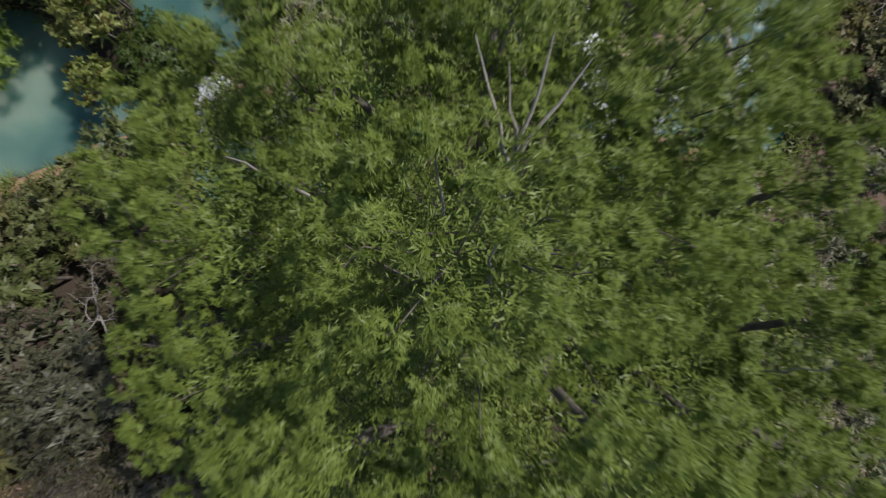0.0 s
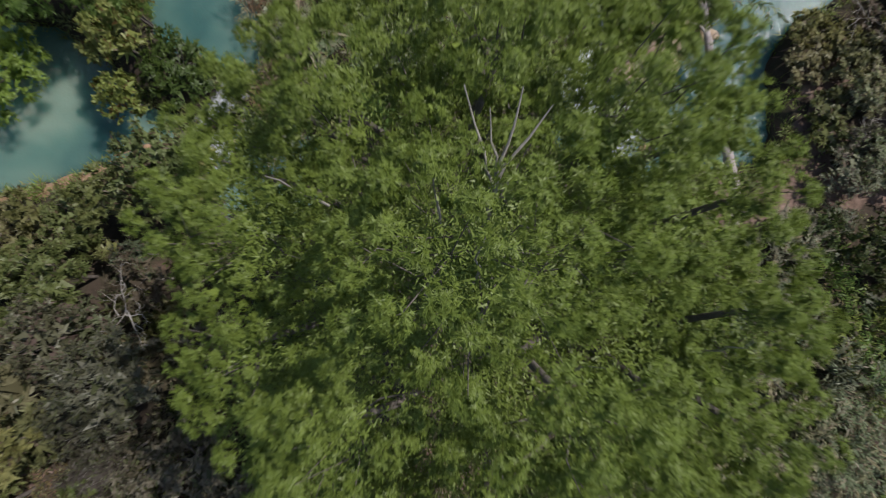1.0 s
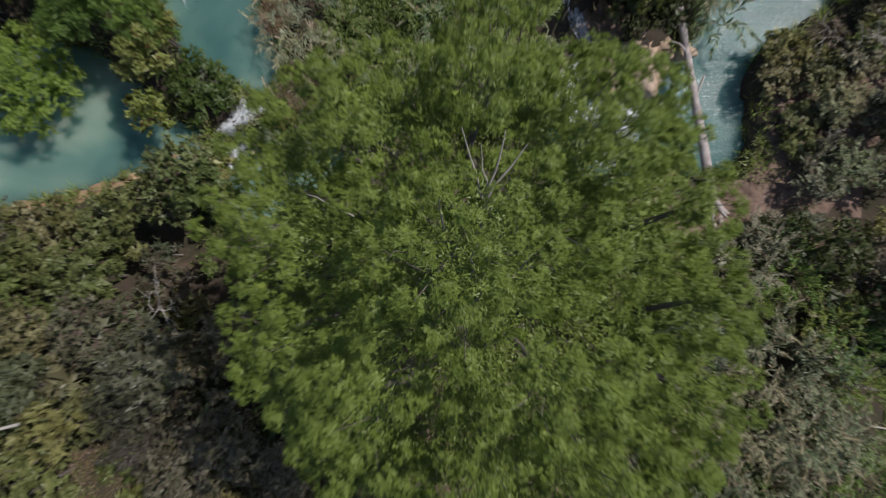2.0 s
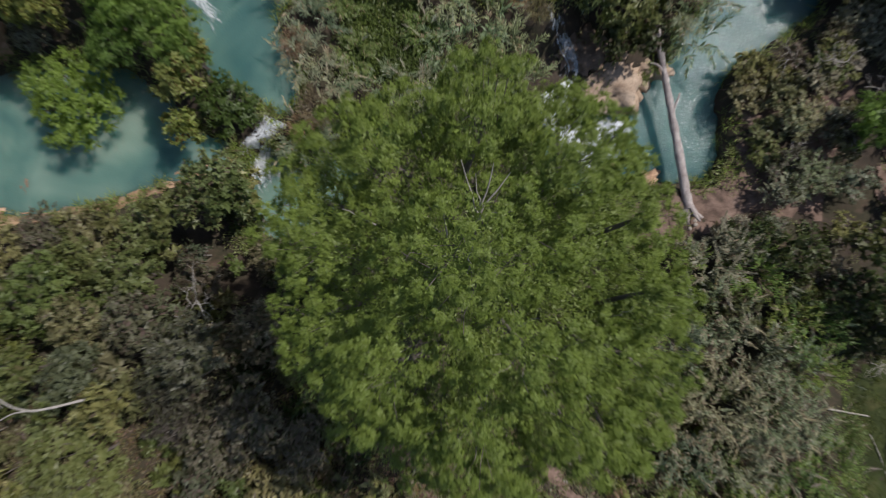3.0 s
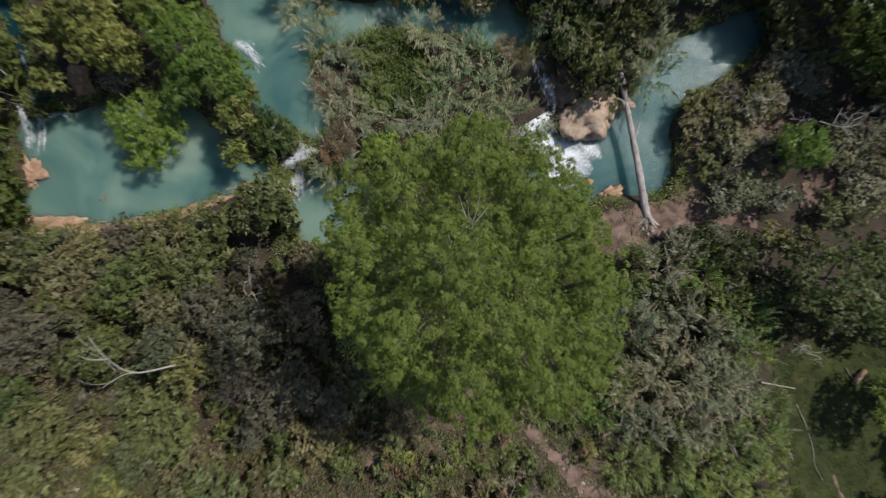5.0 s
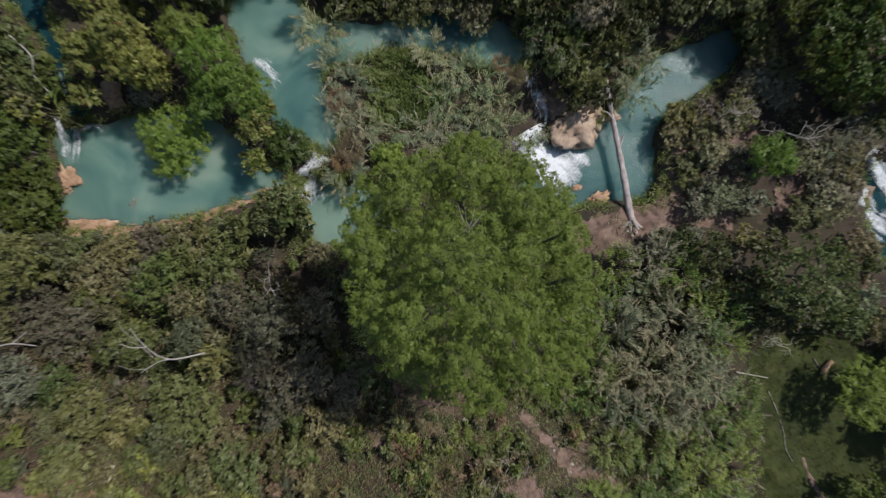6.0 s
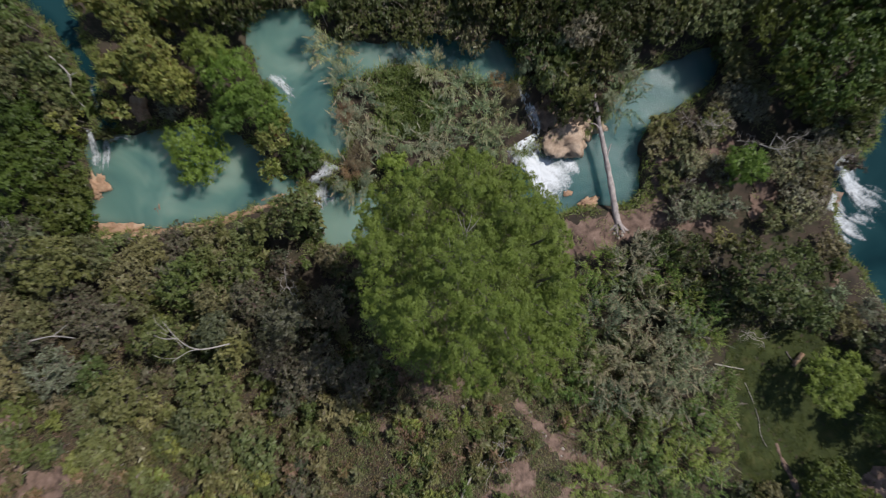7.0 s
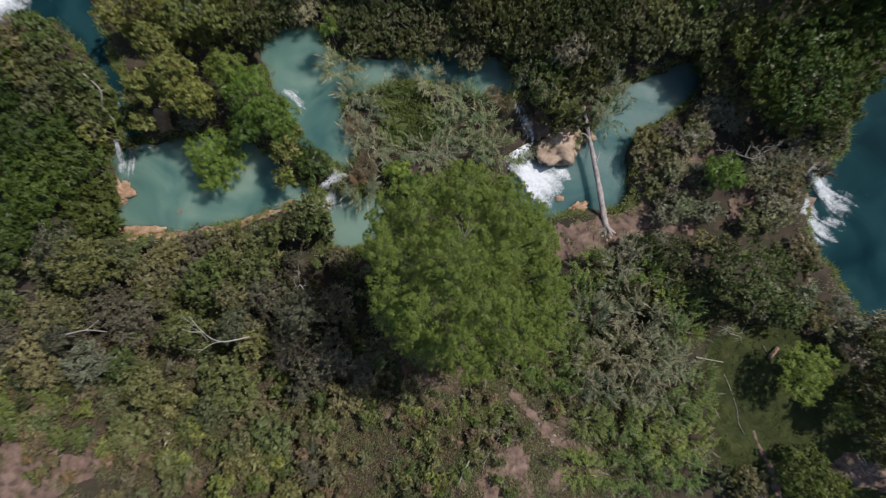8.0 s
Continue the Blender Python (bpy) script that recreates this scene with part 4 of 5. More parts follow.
# small bushes that close the ground between the crowns of the hillside
gap = random.Random(29)
crowns = [row for rows in (OLIVE, LIGHT, LIME, DRY, MAUVE, UMBER, SCRUB, THICKET) for row in rows]
count = 0
while count < 170:
    x, y, r = gap.uniform(-29, -3.5), gap.uniform(-9.5, 1.6), gap.uniform(0.4, 0.75)
    if min(math.hypot(x - a, y - b) - 0.7 * c for a, b, _, c in crowns) < 0 or min(float(distance_to(p, np.array([x]), np.array([y]))[0]) for p, _ in SHORES) < 0.4 or math.hypot(x - 0.8, y + 0.9) < 4.4:
        continue
    kind_name, name, category, label = LABELS[gap.choice(("OLIVE", "OLIVE", "LIME", "LIME", "LIGHT", "UMBER", "THICKET"))]
    plant(kind_name, category, name, label, x, y, float(ground_z(x, y)) + gap.uniform(1.6, 3.4) * r + 0.3, r, gap.uniform(0, 6.28))
    crowns.append((x, y, 0, 0.5 * r))
    count += 1

# small fresh bushes and grass clumps between the bare rills
rill = random.Random(23)
count = 0
while count < 75:
    x, y = rill.uniform(-3, 9.5), rill.uniform(-17.5, -8.0)
    if min(float(distance_to(line, np.array([x]), np.array([y]), False)[0]) for line in BARE + [np.array(PATH_SOUTH)]) < 0.75 or x > 9.5 + 0.5 * (y + 8):
        continue
    count += 1
    if count % 5 == 0:
        cane("reed", "green_reed", "yellow-green reed clump on the slope", x, y, float(ground_z(x, y)) + rill.uniform(1.0, 1.5), rill.uniform(0.5, 0.8), rill.uniform(0, 6.28))
        continue
    kind_name, name, category, label = LABELS[rill.choice(("LIME", "LIME", "LIGHT", "OLIVE", "ROSY"))]
    r = rill.uniform(0.3, 0.62)
    plant(kind_name, category, name, label, x, y, float(ground_z(x, y)) + 0.3 + 1.6 * r, r, rill.uniform(0, 6.28))

# ---- the great tree in the middle ----
TREE = (0.8, -0.9)
BOUGHS = [
    (0.5, 0.0, 16.4, 2.1, 2.1), (-2.6, 0.2, 15.0, 1.6, 1.5), (-1.3, 2.0, 15.4, 1.25, 1.3), (0.8, 2.7, 15.9, 1.45, 1.5),
    (2.5, 1.8, 16.0, 1.45, 1.5), (3.0, 0.1, 15.2, 1.15, 1.15), (3.0, -2.0, 15.2, 1.2, 1.2), (2.5, -3.6, 15.4, 1.4, 1.4),
    (0.6, -3.5, 15.8, 1.5, 1.5), (-1.2, -2.3, 15.9, 1.45, 1.5), (-2.8, -1.4, 14.7, 1.25, 1.2), (-1.9, -3.7, 13.2, 1.2, 1.2),
]
BOUGHS += [
    (1.6, -1.9, 16.5, 1.3, 1.3), (1.2, -5.0, 14.3, 1.1, 1.1), (3.4, 1.5, 14.7, 1.35, 1.2), (-2.2, 2.2, 14.5, 1.3, 1.2), (-0.4, -4.5, 14.2, 1.05, 1.0), (-2.9, 1.2, 14.5, 1.15, 1.15), (-3.1, 0.1, 13.4, 1.1, 1.0), (-3.0, 2.0, 13.4, 1.05, 1.0), (-0.9, 3.0, 14.4, 1.0, 1.0),
    (3.8, 1.9, 13.2, 1.1, 1.0), (2.6, 3.0, 14.4, 1.1, 1.0), (0.8, 3.5, 14.4, 1.1, 1.0),
    (4.15, 0.7, 15.0, 1.0, 1.0), (4.4, -0.9, 15.0, 1.05, 1.0), (4.4, -2.6, 14.8, 1.1, 1.0), (3.7, -4.2, 14.5, 1.15, 1.0), (4.75, -1.8, 13.8, 1.2, 1.0), (4.4, -4.0, 13.6, 1.2, 1.0), (4.3, -0.2, 13.0, 1.3, 1.0), (4.0, -3.2, 12.8, 1.3, 1.0),
]
CLEFTS = [((-2.15, 1.9), (-2.0, -1.3), 0.36), ((3.35, 0.3), (3.4, -1.9), 0.30), ((2.2, -0.6), (2.4, -1.6), 0.2), ((-0.9, -2.5), (-0.5, -3.0), 0.22), ((3.1, 0.7), (3.4, 0.2), 0.22), ((-0.5, 2.0), (-0.4, 1.3), 0.22), ((1.5, -3.4), (1.7, -4.2), 0.2)]
SKIRT = [(1.4, -5.2, 12.4, 1.2, 1.2), (0.6, 3.7, 12.4, 1.2, 1.2), (-2.2, 1.4, 12.2, 1.7, 1.5), (0.6, 2.6, 12.4, 2.0, 1.6), (3.4, 1.0, 12.4, 1.9, 1.6), (3.2, -2.4, 12.2, 1.9, 1.6), (0.6, -3.6, 12.2, 2.0, 1.6), (-2.0, -2.0, 11.8, 1.8, 1.5)]
g0 = float(ground_z(*TREE))
tree = tagged(new("great_tree"), "tall round-crowned green tree with feathery leaves and grey limbs", "tree")
tree.location = (*TREE, g0)
rng = np.random.default_rng(11)
fork = np.array((0.1, 0.1, 8.0 - g0))
v, f = joined([tube(bent(rng, (0, 0, -0.4), fork, 0.06, 9), np.linspace(0.42, 0.26, 9), 10)])
stem_part = part("trunk", raw_mesh("trunk", v, f, BARK, True), tree, "grey furrowed bark")
shift = np.array((TREE[0], TREE[1], g0))
CROWN = np.array(BOUGHS + SKIRT)
sites, ways, owner = clump_sites(rng, CROWN, 0.57, 0.35)
sites = sites - ways * (0.55 * rng.uniform(0, 1, (len(sites), 1)) ** 1.6)
# a second layer of clumps deeper in the crown
below, below_ways, below_owner = clump_sites(rng, CROWN * (1, 1, 1, 0.7, 0.7), 0.54, 0.2)
# a few bare forks show near the top, and deep clefts part the boughs
bare = (np.hypot(sites[:, 0] - 0.75, sites[:, 1] - 1.15) < 0.42) & (sites[:, 2] > 16.4)
for (ax, ay), (bx, by), wide in CLEFTS:
    bare |= (distance_to(np.array(((ax, ay), (bx, by))), sites[:, 0], sites[:, 1], False) < 1.25 * wide) & (sites[:, 2] > 14.5)
sites, ways, owner = sites[~bare] - shift, ways[~bare], owner[~bare]
for i, b in enumerate(CROWN):
    mine, main = owner == i, i < len(BOUGHS)
    heads = sites[mine]
    if not len(heads):
        continue
    c = b[:3] - shift
    under = below_owner == i
    deep = foliage(rng, below[under] - shift, below_ways[under], rng.uniform(0.18, 0.28, under.sum()), 11, 6, 9, 0.08, 0.07, 0.0125, 0.25, 0.75, 20)
    near = foliage(rng, heads, ways[mine], rng.uniform(0.15, 0.27, len(heads)), 22 if main else 12, 6, 10, 0.075, 0.062, 0.0115, 0.25, 0.75, 60, 0.28)
    lv, lf = joined([near, deep, inner_leaves(rng, [(*c, *b[3:])], int(420 * b[3] ** 2), 0.11, 0.026, 0.5)])
    bough = part("bough", raw_mesh("bough", lv, lf, MAIN_LEAF), tree)
    stem = bent(rng, fork, c - np.array((0, 0, 0.6 * b[4])), 0.12, 6)
    pieces = [tube(stem, np.linspace(0.14, 0.05, 6), 7)]
    for h in heads[:: 2 if main else 3]:
        pieces.append(tube(bent(rng, stem[5], h, 0.2, 4), np.linspace(0.018, 0.005, 4), 4))
    v, f = joined(pieces)
    part("limb", raw_mesh("limb", v, f, BARK, True), bough, "grey forked limb")
ring = [(0.6, -0.4, 14.6, 2.6, 1.8), (0.6, -0.7, 13.4, 2.4, 1.8), (2.4, 1.8, 14.2, 1.6, 1.3), (3.0, -2.4, 14.0, 1.6, 1.2)]
for n in range(14):
    a, q = n * 2.4, (1.8 if n < 5 else 3.7)
    ring.append((0.6 + q * math.cos(a), -0.7 + q * math.sin(a), 13.8 if n < 5 else 12.7, 2.6, 1.7))
heart = inner_leaves(rng, [tuple(np.array(c[:3]) - shift) + c[3:] for c in ring], 80000, 0.11, 0.028)
part("inner_crown", raw_mesh("inner_crown", *heart, MAIN_LEAF), tree, "shaded green leaves inside the crown")
top = np.array((0.0, 0.0, 0.0)) - shift
for a, b, r in (
    ((0.5, 0.2, 15.6), (0.62, 0.75, 16.9), 0.055), ((0.62, 0.75, 16.9), (1.1, 1.4, 17.5), 0.034), ((0.62, 0.78, 16.9), (0.8, 1.55, 17.6), 0.03),
    ((0.60, 0.7, 16.8), (0.50, 1.4, 17.4), 0.026), ((0.60, 0.7, 16.7), (0.25, 1.65, 17.3), 0.026), ((0.62, 0.7, 16.7), (1.2, 0.75, 17.2), 0.026),
    ((0.4, -0.4, 16.0), (0.45, 0.15, 17.6), 0.03), ((-1.5, 0.6, 15.2), (-2.0, 0.85, 16.4), 0.03), ((0.0, 0.3, 16.4), (-0.05, 0.75, 17.7), 0.026),
    ((1.3, -1.4, 16.2), (1.55, -1.1, 17.7), 0.02), ((3.4, -1.4, 15.2), (3.5, -1.0, 16.6), 0.02), ((2.9, -3.1, 15.4), (2.6, -2.6, 16.9), 0.025),
):
    v, f = tube(bent(rng, np.array(a) + top, np.array(b) + top, 0.05, 6), np.linspace(0.72 * r, 0.22 * r, 6), 6)
    part("bare_branch", raw_mesh("bare_branch", v, f, DEAD_WOOD, True), stem_part, "bare pale grey branch")

# ---- white water ----
def froth(name, line, width, label, seed=0, dense=0.12, lump=0.10):
    """Broken water that follows a line from lip to pool."""
    p = rounded(line, False, 8)
    rng = np.random.default_rng(seed)
    t = unit(np.gradient(p, axis=0))
    s = unit(np.cross(t, (0, 0, 1.0)))
    k = np.linspace(-1, 1, 19)
    along = np.linspace(0, 1, len(p))
    wd = width * (0.75 + 0.5 * along) * (1 + 0.2 * np.sin(along * 9 + seed))
    g = p[:, None] + s[:, None] * (k[None, :, None] * wd[:, None, None] * 0.5)
    bump = lump * (wobble(g[..., 0] * 3, g[..., 1] * 3, 1.9) * 0.6 + rng.normal(0, 0.35, g.shape[:2])) * (1 - 0.6 * along[:, None])
    edge = np.maximum(np.abs(k + 0.25 * np.sin(along * 7 + seed)[:, None]) ** 2, np.clip((along[:, None] - 0.5) * 2, 0, 1) ** 2)
    g[..., 2] = np.maximum(g[..., 2] + 0.05, ground_z(g[..., 0], g[..., 1]) + 0.04) + bump * (1 - edge)
    i = np.arange(g.shape[0] * 19).reshape(-1, 19)
    q = np.stack([i[:-1, :-1], i[1:, :-1], i[1:, 1:], i[:-1, 1:]], -1).reshape(-1, 4)
    me = raw_mesh(name, g.reshape(-1, 3), q, FOAM, True)
    streak = np.cumsum(rng.normal(0, 0.02, g.shape[:2]), axis=0) + rng.normal(0, 0.025, (1, 19))
    at = me.attributes.new("froth", "FLOAT", "POINT")
    at.data.foreach_set("value", (dense + 0.8 * streak - 0.5 * edge).astype(np.float32).ravel())
    return tagged(new(name, me), label, "water", kind="structure")


froth("water_fall_log_pool", [(4.6, 7.2, 0.3), (5.0, 6.6, 0.0), (6.0, 6.0, -0.6), (7.1, 5.0, -0.74), (8.1, 4.3, -0.77)], 2.7, "white foaming cascade into the log pool", 1, 0.4)
froth("water_channel_log_pool", [(4.5, 10.4, 0.95), (5.2, 9.2, 0.85), (5.7, 8.1, 0.6), (5.3, 7.1, 0.2)], 1.3, "thin broken water running over brown rock", 11, 0.06)
froth("water_fall_middle", [(-7.2, 5.6, 2.2), (-7.5, 5.0, 1.9), (-8.0, 4.2, 1.3), (-8.2, 3.5, 0.96), (-7.8, 2.6, 0.93)], 1.6, "small white cascade between two pools", 2, 0.24)
froth("water_fall_west", [(-22.0, 7.7, 2.6), (-21.9, 7.1, 2.4), (-22.1, 6.2, 1.8), (-22.2, 5.2, 1.63)], 0.8, "small white waterfall into the turquoise pool", 3, 0.16)
froth("water_fall_west_side", [(-21.0, 7.4, 2.6), (-21.2, 6.9, 2.2), (-21.5, 6.0, 1.75), (-21.6, 5.0, 1.63)], 0.75, "small white waterfall into the turquoise pool", 4, 0.16)
froth("water_fall_west_lip", [(-21.3, 7.1, 1.75), (-20.7, 7.3, 1.75), (-20.2, 7.4, 1.75), (-19.8, 7.2, 1.64)], 0.5, "thin white line of water along the lip", 12, 0.12)
froth("water_spout", [(-10.9, 11.0, 2.5), (-10.2, 10.4, 2.3), (-9.2, 9.7, 2.22)], 1.1, "short spout of white water from the bank", 5, 0.12)
froth("water_rapids_north", [(25.4, 6.0, 0.2), (26.4, 5.2, -0.6), (27.6, 4.3, -1.1), (29.8, 2.9, -1.16)], 2.2, "white rapids falling into the river", 6, 0.2)
froth("water_rapids_south", [(24.8, 3.2, 0.1), (25.9, 2.7, -0.7), (26.9, 1.9, -1.12), (28.5, 1.0, -1.16)], 2.3, "white rapids falling into the river", 7, 0.2)
froth("water_rapids_upper", [(26.5, 7.4, 0.0), (27.2, 6.6, -0.8), (27.6, 5.7, -1.15)], 0.8, "white rapids falling into the river", 8, 0.0)
froth("water_rapids_west", [(-32.5, 16.9, 3.4), (-30.8, 16.7, 3.0), (-29.3, 16.5, 2.7), (-27.6, 16.2, 2.64)], 3.2, "white rapids at the head of the stream", 9, 0.25)
froth("water_stream_west", [(-21.9, 10.6, 2.7), (-21.6, 9.5, 2.64), (-21.2, 8.4, 2.63)], 0.9, "streaks of white water in a stream", 10, -0.05)


# ---- rocks ----
def boulder(name, x, y, z, sx, sy, sz, turn, material, label, seed, rough=0.36):
    bm = bmesh.new()
    bmesh.ops.create_icosphere(bm, subdivisions=4 if sx > 0.25 else 2, radius=1)
    for v in bm.verts:
        n = noise.noise(v.co * 1.3 + Vector((seed * 3.1, seed, 0))) + 0.5 * noise.noise(v.co * 3.1 + Vector((seed, 0, 7))) + 0.25 * noise.noise(v.co * 7 + Vector((0, seed, 3)))
        # cracks and ledges
        n -= 0.45 * max(0.0, 0.16 - abs(noise.noise(v.co * 1.9 + Vector((seed, 2.0 * seed, 1))))) / 0.16
        v.co = v.co * (1 + rough * n * 1.6)
        v.co.z = v.co.z if v.co.z < 0.5 else 0.5 + (v.co.z - 0.5) * 0.45
        v.co = Vector((v.co.x * sx, v.co.y * sy, v.co.z * sz))
    me = bpy.data.meshes.new(name)
    bm.to_mesh(me)
    bm.free()
    me.materials.append(material)
    me.polygons.foreach_set("use_smooth", np.ones(len(me.polygons), bool))
    ob = tagged(new(name, me), label, "rock", "rocks along the water")
    ob.matrix_world = pose(x, y, z, 0, 0, turn)
    return ob


boulder("tufa_boulder", 7.8, 7.7, -0.35, 1.5, 1.25, 1.15, 25, TAN_ROCK, "tan rounded tufa boulder beside the cascade", 1)
boulder("tufa_boulder", 9.1, 8.6, -0.35, 1.1, 0.9, 0.95, -20, TAN_ROCK, "tan rounded tufa boulder beside the cascade", 2)
boulder("tufa_boulder", 6.0, 9.2, 0.0, 1.2, 1.5, 0.9, 10, MUD_ROCK, "wet brown rock under the running water", 3)
boulder("tufa_boulder", 8.0, 4.0, -0.9, 0.35, 0.3, 0.25, 40, TUFA, "small orange stone in the pool", 4)
boulder("tufa_boulder", 9.3, 3.3, -0.85, 0.8, 0.4, 0.55, 20, TUFA, "orange-brown rock at the pool's edge", 5)
boulder("tufa_ledge", -22.1, 4.3, 1.3, 0.8, 0.95, 0.8, 10, TUFA, "orange tufa ledge beside the small waterfall", 6)
boulder("tufa_ledge", -22.4, 1.7, 1.2, 0.8, 0.45, 0.55, 20, TUFA, "orange tufa ledge at the pool's edge", 7)
ribbon("tufa_rim", [(-22.8, 2.6), (-22.4, 1.8), (-21.6, 1.35), (-20.2, 1.35), (-18.9, 1.4), (-17.6, 1.6), (-16.2, 1.8), (-13.9, 2.2), (-12.0, 3.0), (-10.6, 3.25), (-9.6, 3.6)], 0.75, TUFA, "tan tufa rim of the turquoise pool", 0.10)
boulder("tufa_ledge", -20.6, 1.6, 1.3, 1.7, 0.62, 0.6, 4, TUFA, "orange tufa ledge at the pool's edge", 8)
boulder("tufa_ledge", -18.6, 1.7, 1.2, 1.2, 0.4, 0.5, 8, TUFA, "orange tufa ledge at the pool's edge", 9)
boulder("tufa_ledge", -18.2, 2.6, 1.17, 0.4, 0.95, 0.62, 5, MUD_ROCK, "brown tufa bar just under the pool's surface", 10)
boulder("tufa_ledge", -13.2, 2.5, 1.25, 1.3, 0.35, 0.5, 24, TUFA, "tan tufa rim of the pool", 11)
boulder("tufa_ledge", -11.0, 3.5, 1.25, 1.4, 0.35, 0.5, 20, TUFA, "tan tufa rim of the pool", 12)
boulder("tufa_ledge", -9.4, 4.4, 1.25, 0.7, 0.35, 0.5, 28, TUFA, "tan tufa lip beside the cascade", 13)
boulder("tufa_ledge", -7.2, 5.3, 1.3, 0.45, 0.5, 0.8, 28, TUFA, "tan tufa lip beside the cascade", 14)
boulder("river_rock", 25.2, -1.5, -0.9, 0.7, 1.5, 1.5, -22, MUD_ROCK, "tall brown rock wall at the river's edge", 15)
boulder("river_rock", 26.3, 7.0, -0.9, 0.9, 1.2, 1.2, 10, MUD_ROCK, "brown rock beside the rapids", 16)
boulder("river_rock", 25.3, 3.4, -0.9, 0.9, 0.8, 0.8, 50, MUD_ROCK, "brown rock between the rapids", 17)
boulder("river_rock", -20.0, 8.6, 1.6, 0.7, 0.9, 1.3, 50, MUD_ROCK, "brown rock above the waterfall", 18)


boulder("river_rock", -19.0, 8.9, 2.3, 0.55, 0.8, 0.7, 20, TUFA, "rust-brown rock beside the stream", 19)


# ---- fallen wood ----
def wood(name, limbs, material, label, seed, sides=8, names=None, category="branch"):
    """Fallen wood: each limb (points, first and last radius) is a part."""
    rng = np.random.default_rng(seed)
    first = np.array(limbs[0][0][0], float)
    ob = tagged(new(name), label, category)
    ob.location = first
    for i, (pts, r0, r1) in enumerate(limbs):
        p = rounded(np.array(pts, float) - first, False, 5)
        p = p + rng.normal(0, r0 * 0.03, p.shape)
        r = np.linspace(r0, r1, len(p)) * rng.uniform(0.88, 1.12, len(p))
        v, f = tube(p, r, sides)
        v = v + rng.normal(0, r0 * 0.05, v.shape)
        made = part((names or ["limb"] * len(limbs))[i], raw_mesh("limb", v, f, material, True), ob if i == 0 or not names else stem)
        stem = made if i == 0 else stem
    return ob


wood("fallen_log", [
    ([(11.1, 1.9, 0.30), (10.9, 3.0, 0.22), (10.6, 4.8, 0.2), (10.2, 6.8, 0.3), (9.8, 8.4, 0.6), (9.4, 10.2, 0.95)], 0.23, 0.11),
    ([(10.3, 6.0, 0.27), (10.45, 6.6, 0.4), (10.6, 7.1, 0.5)], 0.07, 0.03),
    ([(9.95, 7.9, 0.5), (9.6, 8.3, 0.65), (9.2, 8.4, 0.75)], 0.06, 0.02),
    ([(11.1, 2.0, 0.3), (11.5, 1.6, 0.25), (11.8, 1.5, 0.05)], 0.17, 0.05),
    ([(11.1, 2.0, 0.3), (11.0, 1.4, 0.3), (11.2, 1.0, 0.1)], 0.17, 0.05),
    ([(11.1, 2.0, 0.3), (10.7, 1.6, 0.25), (10.4, 1.4, 0.1)], 0.15, 0.05),
    ([(11.1, 2.0, 0.4), (11.3, 1.5, 0.6), (11.4, 1.3, 0.75)], 0.12, 0.04),
], LOG_BARK, "long bare weathered log bridging the turquoise pool", 21, 12, ["stem", "branch_stub", "branch_stub", "root", "root", "root", "root"], "log")
for n in range(7):
    a = n * 2.4
    boulder("loose_stone", 11.1 + 0.28 * math.cos(a), 1.35 + 0.35 * math.sin(a), 0.22 + 0.03 * n, 0.11, 0.09, 0.08, n * 40, STONE, "small pale stone heaped at the log's root", 30 + n, 0.15)
wood("dead_branch", [
    ([(-10.86, -4.40, 9.80), (-11.61, -4.54, 10.20), (-12.17, -4.59, 10.30), (-12.73, -4.40, 10.40), (-13.29, -3.84, 10.60), (-13.76, -3.18, 10.70)], 0.045, 0.016),
    ([(-12.07, -4.59, 10.30), (-12.64, -4.68, 10.40), (-13.38, -5.15, 10.50)], 0.03, 0.012),
    ([(-13.10, -4.02, 10.55), (-13.67, -4.02, 10.70), (-14.13, -3.84, 10.80)], 0.03, 0.012),
    ([(-12.9, -4.5, 10.4), (-13.3, -4.0, 10.6), (-13.9, -3.7, 10.7)], 0.016, 0.007),
    ([(-13.5, -3.7, 10.7), (-14.0, -3.2, 10.9), (-14.1, -2.8, 10.9)], 0.014, 0.006),
    ([(-13.2, -5.0, 10.4), (-13.8, -5.0, 10.5), (-14.4, -4.8, 10.5)], 0.014, 0.006),
], DEAD_WOOD, "bleached bare forked branch above the bushes", 22)
wood("dead_branch", [
    ([(-22.4, -4.6, 7.4), (-21.0, -4.3, 7.7), (-19.8, -4.4, 7.7)], 0.05, 0.02),
    ([(-21.0, -4.3, 7.7), (-20.2, -3.7, 7.8)], 0.03, 0.012),
], DEAD_WOOD, "bleached bare forked branch above the bushes", 23)
wood("dead_branch", [
    ([(-21.6, 10.8, 7.0), (-20.8, 9.9, 6.6), (-20.9, 9.0, 6.2), (-20.4, 8.3, 5.8)], 0.05, 0.02),
    ([(-20.9, 9.8, 6.6), (-20.3, 10.0, 6.7)], 0.03, 0.012),
], DEAD_WOOD, "bleached bare branch over the stream", 24)
wood("dead_branch", [
    ([(18.6, 6.5, 3.6), (19.3, 6.1, 4.2), (20.0, 6.2, 4.5)], 0.04, 0.015),
    ([(19.3, 6.1, 4.2), (19.7, 5.4, 4.4)], 0.03, 0.012),
    ([(19.0, 6.3, 4.0), (19.2, 7.0, 4.4)], 0.03, 0.012),
], DEAD_WOOD, "bleached bare twigs in the scrub", 25)


def lay(points, lift):
    return [(x, y, float(ground_z(x, y)) + lift) for x, y in points]


